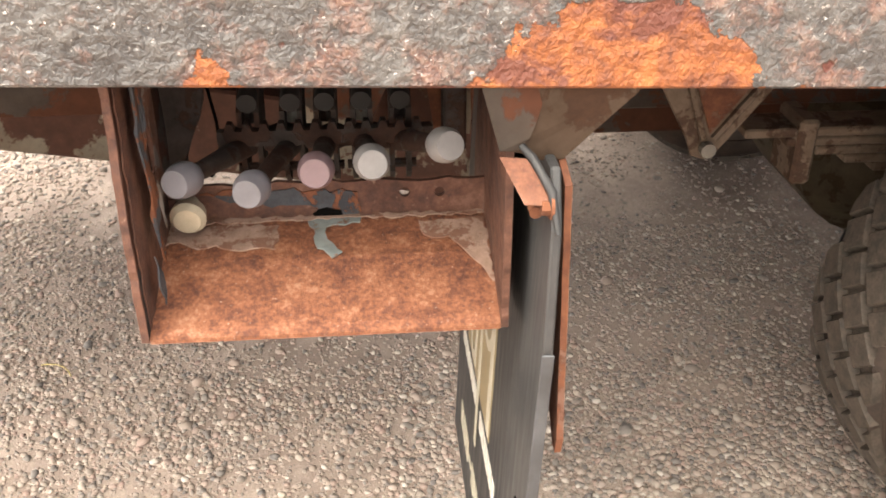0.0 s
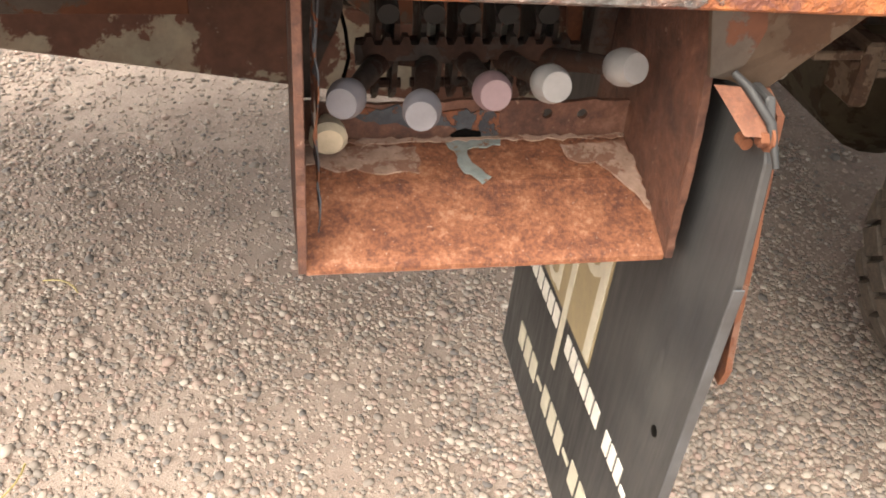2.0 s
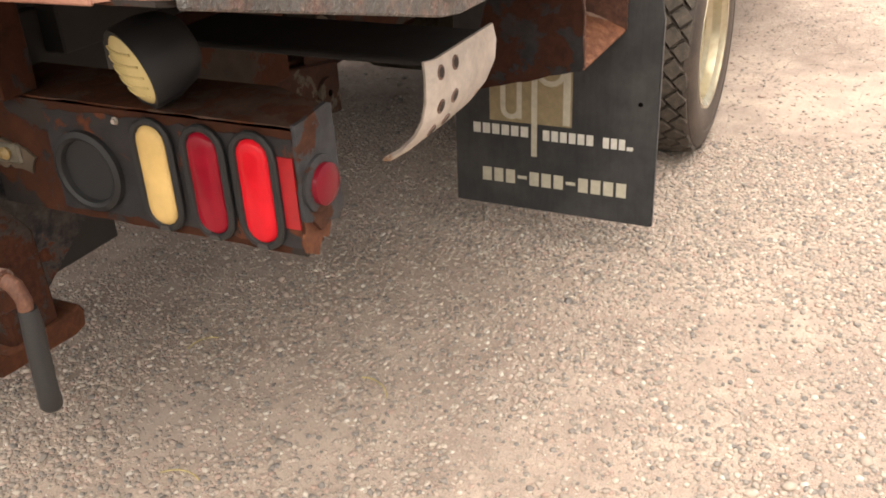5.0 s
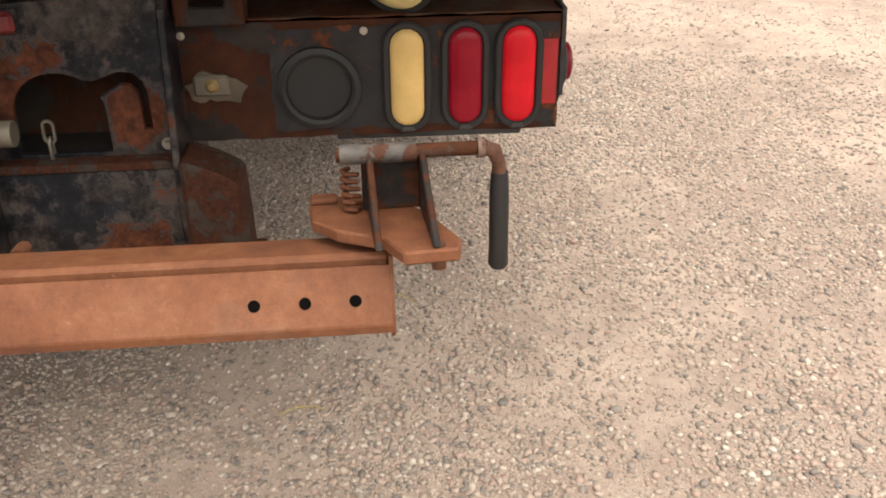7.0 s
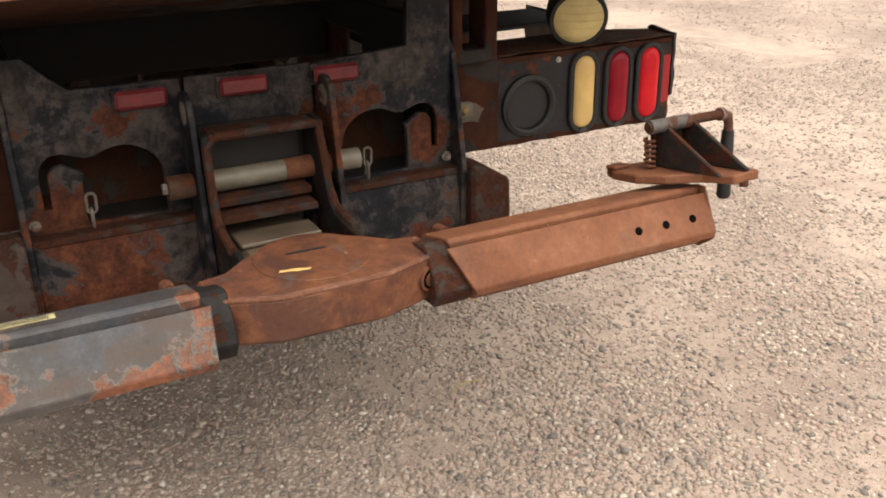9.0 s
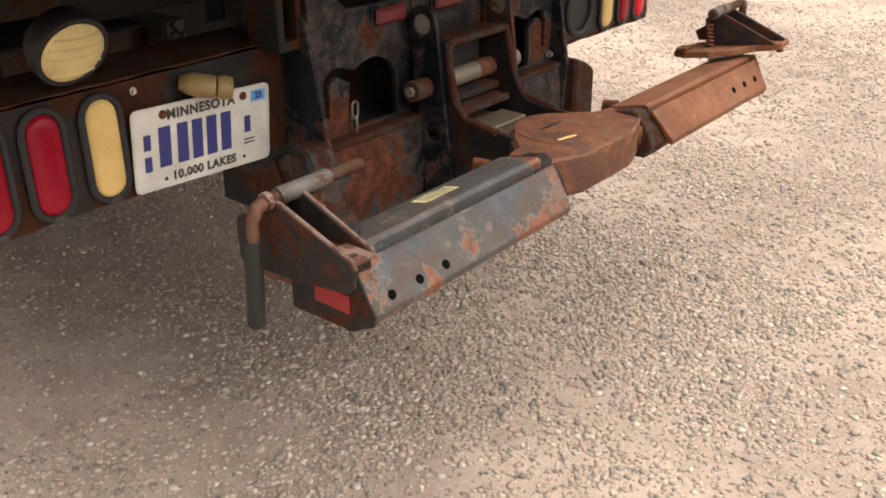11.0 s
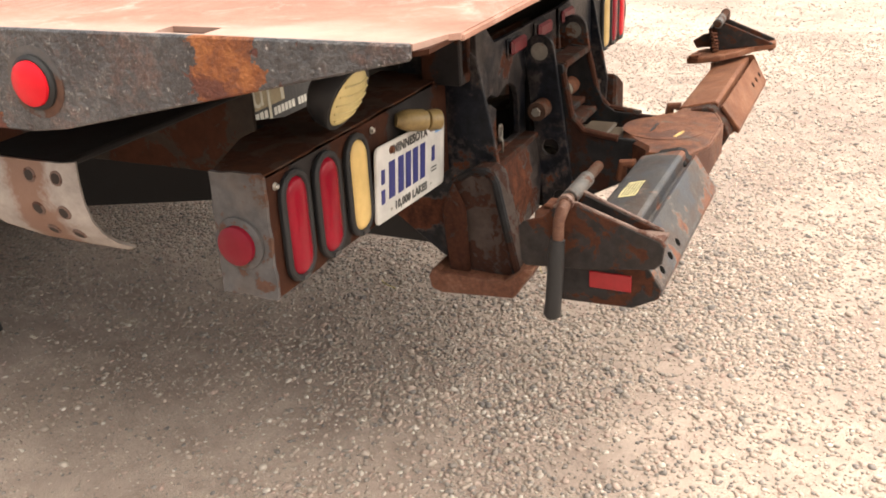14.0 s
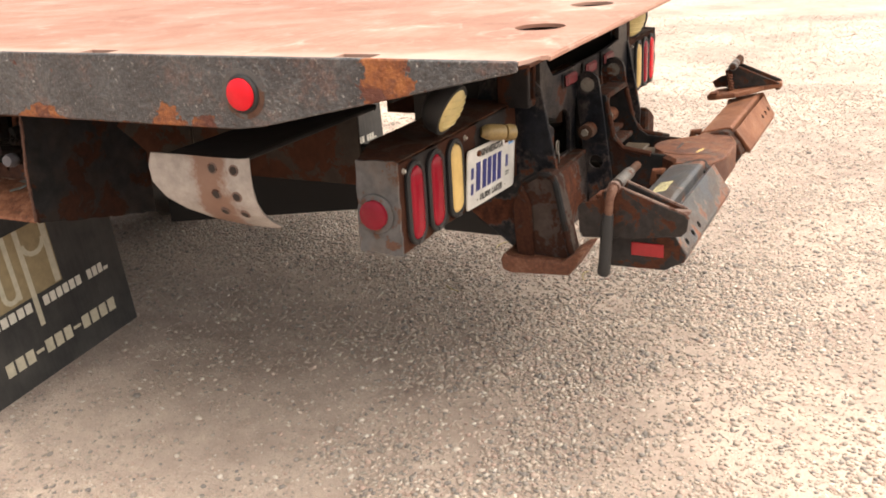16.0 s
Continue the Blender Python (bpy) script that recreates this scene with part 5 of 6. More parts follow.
def build_wheel_lift():
    lift = assembly("wheel_lift", "folding wheel lift crossbar in orange rust and faded blue-grey paint", "wheel lift", "", (-0.40, 0.0, 0.60))
    # cheek plates of the folding boom
    cheek = [(-0.075, 0.872), (-0.115, 0.888), (-0.162, 0.884), (-0.176, 0.80), (-0.205, 0.74), (-0.235, 0.72), (-0.38, 0.712), (-0.39, 0.66), (-0.30, 0.60), (-0.18, 0.535), (-0.08, 0.52)]
    for y in (0.112, -0.104):
        part("cheek_plate", plate("y", cheek, y, y + 0.013, [circle(-0.125, 0.655, 0.028, 18)], 0.002), M_CHEEK, lift, "dark cheek plate with rusty edges")
    part("top_bar", box(-0.165, -0.105, -0.091, 0.112, 0.872, 0.886, 0.004), M_LADDER, lift, "worn rusty top bar")
    loop = [(-0.30, -0.104, 0.716), (-0.215, -0.102, 0.728), (-0.185, -0.100, 0.760), (-0.172, -0.098, 0.82), (-0.162, -0.096, 0.862), (-0.160, -0.088, 0.880), (-0.160, 0.10, 0.880), (-0.162, 0.118, 0.862), (-0.172, 0.119, 0.82), (-0.185, 0.120, 0.760), (-0.215, 0.122, 0.728), (-0.30, 0.124, 0.716)]
    part("edge_bar", rod(loop, 0.0085, 8), M_LADDER, lift, "brown rusted rim bar")
    part("pivot_pin", rod([(-0.118, -0.19, 0.785), (-0.118, 0.185, 0.785)], 0.021, 18), M_PIN_C, lift, "scuffed pale pivot pin", True)
    part("pin_collar", rod([(-0.118, -0.135, 0.785), (-0.118, -0.035, 0.785)], 0.0218, 18), M_RUST, lift, smooth=True)
    part("pin_collar", rod([(-0.118, 0.126, 0.785), (-0.118, 0.186, 0.785)], 0.0225, 18), M_BOXD, lift, smooth=True)
    part("pin_nut", rod([(-0.118, 0.178, 0.785), (-0.118, 0.194, 0.785)], 0.011, 6), M_PIN, lift)
    part("shelf", box(-0.19, -0.07, -0.075, 0.112, 0.722, 0.736, 0.002), M_LADDER, lift, "rusty cross strap")
    part("shelf", box(-0.16, -0.08, -0.075, 0.112, 0.745, 0.760, 0.002), M_BUMPER, lift)
    part("stinger", box(-0.46, 0.05, -0.060, 0.098, 0.605, 0.692, 0.010), M_TUBE, lift, "greasy brown stinger tube")
    part("wear_pad", box(-0.25, -0.18, -0.058, 0.096, 0.6925, 0.702, 0.003), M_TUBE, lift)
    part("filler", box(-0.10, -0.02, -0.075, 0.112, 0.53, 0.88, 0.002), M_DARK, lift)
    # crosshead
    head = [(-0.385, 0.215), (-0.470, 0.215), (-0.490, 0.165), (-0.512, 0.11), (-0.512, -0.07), (-0.492, -0.13), (-0.468, -0.19), (-0.385, -0.19), (-0.375, -0.14), (-0.335, -0.10), (-0.30, -0.05), (-0.285, 0.012), (-0.30, 0.075), (-0.335, 0.125), (-0.375, 0.165)]
    hd = part("crosshead", plate("z", head, 0.632, 0.716, bev=0.009), M_HEAD, lift, "greasy red-rusted pivoting crosshead", True)
    part("turning_plate", plate("z", circle(-0.385, 0.012, 0.100, 36), 0.7155, 0.7176, bev=0.0012), M_HEAD, hd)
    worn_edge = [(-0.466, 0.215), (-0.486, 0.165), (-0.508, 0.11), (-0.5085, 0.02), (-0.508, -0.07), (-0.489, -0.13), (-0.466, -0.185)]
    part("worn_edge", rod([(x, y, 0.7115) for x, y in worn_edge], 0.0042, 8), M_FOLD, hd, "edge rubbed to pale rust", True)
    part("scratch", plate("z", ragged([(-0.438, 0.035), (-0.428, 0.085), (-0.420, 0.08), (-0.432, 0.03)], 0.01, 0.002, 4), 0.7178, 0.7186), M_AMBER, hd, "fresh orange scratch")
    part("scrape", plate("z", ragged([(-0.366, -0.02), (-0.362, 0.05), (-0.357, 0.05), (-0.359, -0.02)], 0.012, 0.003, 3), 0.7178, 0.7184), M_BLACK, hd)
    n, c = Vector((-0.93, -0.36, 0)).normalized(), Vector((-0.4835, -0.158, 0.676))
    part("bolt_ring", rod([c - n * 0.006, c + n * 0.004, c + n * 0.0045], [0.022, 0.022, 0.019], 20), M_HEAD, hd, "", True)
    part("bolt_bore", rod([c - n * 0.006, c + n * 0.005], 0.0175, 18), M_HOLE, hd)
    part("bolt", rod([c - n * 0.004, c + n * 0.0065], 0.0125, 12), M_RUST, hd)
    for s in (1, -1):
        y0, y1 = (0.212, 0.757) if s > 0 else (0.188, 0.757)
        mat = M_ARM_BLUE if s > 0 else M_ARM_RUST
        sec = [(-0.376, 0.612), (-0.376, 0.706), (-0.384, 0.713), (-0.456, 0.731), (-0.468, 0.733), (-0.477, 0.729), (-0.480, 0.702), (-0.494, 0.702), (-0.505, 0.702), (-0.548, 0.645), (-0.548, 0.634), (-0.538, 0.630), (-0.500, 0.612)]
        dx, dz = (0.008, 0.006) if s > 0 else (0.024, 0.012)
        push = lambda o: [(x + dx * min(1, max(0, (-0.475 - x) / 0.05)), z + dz * min(1, max(0, (-0.475 - x) / 0.05))) for x, z in o]
        sec = push(sec)
        arm = part("arm", slanted(plate("y", sec, s * (y0 + 0.012), s * y1, bev=0.0025), s, y0), mat, lift, "faded blue-grey arm with rust patches" if s > 0 else "orange-rusted arm")
        part("sleeve", plate("y", [(-0.380, 0.622), (-0.380, 0.702), (-0.390, 0.710), (-0.456, 0.727), (-0.470, 0.724), (-0.500, 0.690), (-0.515, 0.655), (-0.500, 0.626)], s * (y0 - 0.030), s * (y0 + 0.040), bev=0.003), M_CHEEK if s > 0 else M_LADDER, arm, "greasy weld collar")
        # front shoe, proud of the arm
        shoe = [(-0.4925, 0.713), (-0.5030, 0.7195), (-0.5560, 0.647), (-0.5535, 0.632), (-0.5470, 0.632)]
        part("shoe_plate", slanted(plate("y", push(shoe), s * (y0 + 0.002), s * (y1 + 0.004), bev=0.002), s, y0), mat, arm)
        for y in (0.586, 0.651, 0.716):
            if s < 0:
                y -= 0.004
            (ax, az), (bx, bz) = push(shoe)[1:3]
            n = Vector((bz - az, 0, ax - bx)).normalized()
            low = 0.77 if s > 0 else 0.58
            c = Vector((ax + (bx - ax) * low, s * y, az + (bz - az) * low))
            part("bore", rod([c - n * 0.004, c + n * 0.0012], 0.0080, 16), M_HOLE, arm)
        part("end_plate", plate("y", push([(-0.362, 0.606), (-0.362, 0.706), (-0.47, 0.735), (-0.5, 0.731), (-0.553, 0.645), (-0.55, 0.628), (-0.50, 0.606)]), s * (y1 + 0.0005), s * (y1 + 0.006), bev=0.001), M_ENDP if s > 0 else M_ARM_RUST, arm, "dark rust-bitten end plate")
        if s > 0:
            part("reflector", plate("y", rect(-0.494, -0.418, 0.640, 0.672), s * (y1 + 0.006), s * (y1 + 0.009), bev=0.001), M_TAPE, arm, "red reflector")
            part("decal", laid(plate("z", ragged(rect(-0.436, -0.402, 0.425, 0.515), 0.02, 0.002, 4), 0.0006, 0.0014)), M_STICKER, arm, "torn yellow decal")
            for k in range(5):
                part("decal_print", laid(plate("z", rect(-0.4325 + 0.006 * k, -0.430 + 0.006 * k, 0.433, 0.507), 0.0015, 0.0017)), M_GREY, arm)
    for s in (1, -1):
        part("stop_lug", rod([(-0.372, s * 0.25, 0.70), (-0.345, s * 0.25, 0.70), (-0.34, s * 0.25, 0.66)], 0.012, 8), M_RUST, lift)


build_wheel_lift()


# ---- loose fork holders standing on the arms ----
def build_fork_holder(s, at, slide, turn, lean, high, drop):
    """A base plate with two gussets and a sleeve, through which a pin with a handle slides."""
    fork = empty("fork_holder", "rusty wheel-lift fork holder with a black-gripped pin " + ("pushed in" if slide < 0 else "pulled out"), "tow bracket", "fork holders", at)
    fork.rotation_euler = (0, radians(lean), radians(turn))

    def plan(o):
        return [(x, s * y) for x, y in o]

    base = [(0.095, -0.068), (0.098, -0.030), (0.075, 0.045), (-0.01, 0.085), (-0.115, 0.112), (-0.150, 0.105), (-0.155, 0.035), (-0.095, 0.012), (-0.055, -0.045), (-0.005, -0.078), (0.06, -0.082)]
    if s > 0:
        base = [(x, min(y, 0.070)) for x, y in base if y < 0.11]
    part("base_plate", plate("z", plan(base), 0.001, 0.019, [circle(-0.135, s * 0.08, 0.007, 12)] if s < 0 else [], 0.003), M_ARM_RUST if s < 0 else M_FORK, fork, "thick rusted plate")
    tri = [(0.030, 0.020), (0.030, high - 0.026), (0.014, high - 0.003), (-0.012, high - 0.003), (-0.150, 0.024), (-0.150, 0.020)]
    deep = [(0.080, -0.042), (0.088, -0.030), (0.090, 0.030), (0.082, 0.040), (0.045, 0.052), (0.024, high - 0.016), (0.006, high - 0.004), (-0.016, high - 0.006), (-0.156, 0.027), (-0.164, 0.016), (-0.160, -0.012), (-0.148, -0.024), (-0.04, -0.037)]
    for y, o in ((0.000 if s < 0 else 0.022, tri), (0.072, deep if s > 0 else tri)):
        part("gusset", plate("y", o, s * y, s * (y + 0.009), bev=0.002), M_FORK, fork, "triangular gusset plate")
        if s > 0:
            rim = [p for p in o if p[1] > 0.015 and p[0] < 0.03]
            part("rubbed_edge", rod([(px, y + 0.0045, pz + 0.001) for px, pz in sorted(rim)], 0.0036, 8), M_RUB, fork, "edge rubbed to bare rust", True)
    if s > 0:
        part("tip_plate", plate("z", [(-0.100, 0.030), (-0.162, 0.032), (-0.160, 0.075), (-0.100, 0.075)], 0.0195, 0.026, [circle(-0.136, 0.055, 0.007, 12)], 0.001), M_RUB, fork, "rusty tip plate with a hole")
    web = [(0.085, 0.020), (0.095, 0.045), (0.060, 0.062), (0.03, 0.064), (0.03, 0.020)]
    if s < 0:
        part("side_ear", plate("y", web, s * 0.070, s * 0.078, bev=0.002), M_FORK, fork)
    part("back_plate", box(0.022, 0.032, s * -0.006, s * 0.082, 0.019, high - 0.014, 0.002), M_FORK, fork)
    part("sleeve", rod([(0.0, s * -0.035, high), (0.0, s * 0.068, high)], 0.0140, 18), M_SLEEVE, fork, "worn grey-brown pin sleeve", True)
    q = slide
    part("pin", rod([(0.0, s * (-0.040 + q), high), (0.0, s * (0.165 + q), high)], 0.0100, 14), M_BOXD, fork, "rusty round pin", True)
    part("collar", rod([(0.0, s * (0.152 + q), high), (0.0, s * (0.162 + q), high)], 0.0140, 16), M_RUB, fork, smooth=True)
    h = part("handle", rod([(0.0, s * (0.160 + q), high), (0.0, s * (0.176 + q), high - 0.006), (0.004, s * (0.183 + q), high - 0.024), (0.008, s * (0.184 + q), high - 0.086), (0.014, s * (0.185 + q), high - drop + 0.05)], [0.0105, 0.011, 0.0100, 0.0098, 0.0098], 12), M_HANDLE, fork, "bent rusty handle", True)
    grip = [(0.006, 0.148), (0.010, 0.118), (0.012, 0.088), (0.017, 0.033), (0.020, 0.006), (0.0205, 0.0)]
    part("grip", rod([(x, s * (0.1845 + q), high - drop + z) for x, z in grip], [0.012, 0.0140, 0.0140, 0.0140, 0.0150, 0.011], 14), M_RUBBER, h, "black ribbed grip", True)
    part("spring", rod([(0.015 + 0.008 * math.cos(k * 1.3), s * (-0.022 + 0.012 * math.sin(k * 1.3)), 0.02 + k * 0.0021) for k in range(30)], 0.0035, 6), M_RUST, fork, "rusty coil spring")
    if s < 0:
        part("stud", rod([(-0.135, s * 0.08, 0.022), (-0.135, s * 0.08, -0.012)], 0.009, 10), M_RUST, fork)
    part("lug", box(0.055, 0.085, s * -0.08, s * -0.04, 0.019, 0.028, 0.003), M_RUST, fork)


build_fork_holder(1, (-0.395, 0.735, 0.734), -0.068, 0, 1.5, 0.086, 0.204)
build_fork_holder(-1, (-0.398, -0.735, 0.7325), 0.0, 2, 8, 0.106, 0.185)


# ---- mud flaps ----
def letter_bars(parent, y0, y1, z0, z1, mat, xs):
    """A run of plain bars for writing, from y0 to y1 on the flap's rear face: 1 a tall bar, 2 a dash, 3 a dot."""
    n = len(xs)
    for k, kind in enumerate(xs):
        a, b = y0 + (y1 - y0) * (k + 0.12) / n, y0 + (y1 - y0) * (k + 0.88) / n
        lo, hi = (z0, z1) if kind == 1 else ((z0 + z1) / 2 - 0.004, (z0 + z1) / 2 + 0.006) if kind == 2 else (z0, z0 + 0.011)
        part("printed_bar", plate("x", [(a, lo), (b, lo), (b, hi), (a, hi)], -0.0016, -0.0002), mat, parent)


def build_mud_flap(s):
    """Hangs at y from 0.655 to 1.28 on the side s; printed on its rear face (towards -x)."""
    flap = empty("mud_flap", "scuffed black rubber mud flap with pale printed bars", "mud flap", "mud flaps", (1.435, s * 0.97, 0.13))
    y0, y1 = -0.313, 0.313
    out = [(y0, 0.0), (y1, 0.004), (y1, 0.79), (y0, 0.79)]
    if s < 0:
        out = [(y0, 0.0), (y1, 0.004), (y1, 0.79), (y0 + 0.05, 0.79), (y0 + 0.02, 0.74), (y0, 0.62)]
    sheet = part("sheet", plate("x", out, 0.0, 0.010, bev=0.002), M_FLAP, flap)
    # from the rear, the writing runs from +y to -y
    part("emblem_panel", plate("x", rect(-0.062, 0.198, 0.280, 0.50), -0.0012, -0.0002), M_TAN, sheet, "tan panel")
    def bent(centre, r, w, a0, a1):
        """An arc-shaped bar of width w."""
        angles = np.linspace(radians(a0), radians(a1), 9)
        out = [(centre[0] + (r + w / 2) * math.cos(a), centre[1] + (r + w / 2) * math.sin(a)) for a in angles]
        return out + [(centre[0] + (r - w / 2) * math.cos(a), centre[1] + (r - w / 2) * math.sin(a)) for a in angles[::-1]]

    part("emblem_bar", plate("x", bent((0.128, 0.322), 0.026, 0.016, 180, 360), -0.0022, -0.0013), M_CREAM, sheet)
    part("emblem_bar", plate("x", bent((0.004, 0.446), 0.040, 0.016, 180, 360), -0.0022, -0.0013), M_CREAM, sheet)
    for y, za, zb, w in ((0.154, 0.322, 0.50, 0.016), (0.102, 0.292, 0.50, 0.016), (0.054, 0.178, 0.50, 0.018), (-0.046, 0.285, 0.50, 0.022)):
        part("emblem_bar", plate("x", rect(y - w / 2, y + w / 2, za, zb), -0.0026, -0.0014), M_CREAM, sheet)
    letter_bars(sheet, 0.256, 0.070, 0.236, 0.268, M_PRINT, [1] * 6)
    letter_bars(sheet, 0.030, -0.132, 0.232, 0.264, M_PRINT, [1] * 6)
    letter_bars(sheet, -0.155, -0.250, 0.230, 0.262, M_PRINT, [1, 1, 1, 3])
    letter_bars(sheet, 0.228, -0.238, 0.082, 0.126, M_CREAM, [1, 1, 1, 2, 1, 1, 1, 2, 1, 1, 1, 1])
    part("worn_edge", plate("y", [(-0.0015, 0.004), (-0.0015, 0.615), (0.0115, 0.615), (0.0115, 0.004)], s * 0.3132, s * 0.3155, bev=0.001), M_EDGE, sheet, "blue-grey scuffed edge")
    part("bolt_head", bolt((0.0, s * 0.287, 0.762), "x", 0.008, -0.011), M_RUST, flap, "rusty bolt head")
    part("bore", rod([(-0.0012, s * 0.262, 0.37), (0.0, s * 0.262, 0.37)], 0.007, 12), M_HOLE, sheet)
    if s < 0:
        flap.matrix_basis = Matrix.Translation((1.435, -0.97, 0.13)) @ Matrix.Rotation(radians(2.1), 4, "Y")
    if s > 0:
        flap.matrix_basis = Matrix.Translation((1.398, 0.898, 0.100)) @ Matrix.Rotation(radians(-6.2), 4, "X")
    # hanger on the bed
    g = [(s * (1.255 if s > 0 else 1.211), 1.016 if s > 0 else 0.998), (s * 1.19, 0.915), (s * 1.236, 0.902), (s * 1.262, 0.75), (s * 1.282, 0.635), (s * 1.276, 0.612), (s * 1.262, 0.615), (s * 1.235, 0.64), (s * 1.20, 0.80), (s * 1.12, 0.90), (s * 0.95, 0.92), (s * 0.92, 1.0)]
    hang = part("flap_hanger", plate("x", ragged(g, 0.03, 0.002, 15), 1.478, 1.485), M_RUST, truck, "bent rusty flap hanger")
    part("angle", box(1.470, 1.50, s * 0.66, s * 1.16, 0.925, 0.931, 0.001), M_RUST, hang)

    def strut(corners, thick, mat, label=""):
        bm = bmesh.new()
        if s < 0:
            corners = [(x, y - 0.044 * f, z - 0.019 * f) for x, y, z in corners for f in (min(1.0, max(0.0, (z - 0.925) / 0.085)),)]
        bm.faces.new([bm.verts.new((x, s * y, z)) for x, y, z in corners])
        made = bmesh.ops.extrude_face_region(bm, geom=bm.faces[:])
        bmesh.ops.translate(bm, vec=(0, -s * thick, 0), verts=[v for v in made["geom"] if isinstance(v, bmesh.types.BMVert)])
        part("strut_plate", bm, mat, hang, label)

    strut([(1.40, 1.262, 1.013), (1.552, 1.262, 1.013), (1.482, 1.202, 0.914), (1.462, 1.200, 0.912), (1.440, 1.203, 0.922), (1.42, 1.206, 0.926)], 0.006, M_GUSSET, "tan-brown rusted gusset plate")
    strut([(1.40, 1.2635, 1.013), (1.450, 1.2635, 1.013), (1.456, 1.250, 0.990), (1.452, 1.236, 0.967), (1.447, 1.222, 0.945), (1.437, 1.208, 0.927), (1.42, 1.2075, 0.926)], 0.001, M_RAIL_D, "grey-brown peeling paint")
    strut([(1.418, 1.222, 0.926), (1.443, 1.222, 0.924), (1.466, 1.262, 0.895), (1.436, 1.262, 0.897)], 0.002, M_FOLD, "orange-rusted fold")
    edge = [(1.440, 1.210, 0.932), (1.449, 1.224, 0.925), (1.462, 1.255, 0.905), (1.466, 1.276, 0.872)]
    part("edge_strip", rod([(x, s * y, z) for x, y, z in edge], [0.0035, 0.0045, 0.0045, 0.003], 12), M_RUBBER, hang, "bent dark rubber strip", True)
    part("hanger_bolt", rod([(1.450, s * 1.232, 0.880), (1.450, s * 1.246, 0.880)], 0.006, 12), M_RUST, hang, "rusty bolt")


build_mud_flap(-1)
build_mud_flap(1)


# ---- number plate ----
def text_mesh(body, size, mat, parent, m, name, bold=0.0011, spread=1.12):
    cu = bpy.data.curves.new(name, "FONT")
    cu.body, cu.size, cu.extrude, cu.offset, cu.space_character, cu.align_x, cu.align_y = body, size, 0.0004, bold, spread, "CENTER", "CENTER"
    tmp = bpy.data.objects.new("tmp", cu)
    me = bpy.data.meshes.new_from_object(tmp)
    bpy.data.objects.remove(tmp)
    me.materials.append(mat)
    ob = new(name, me)
    ob.parent = parent
    ob.matrix_basis = m
    return ob


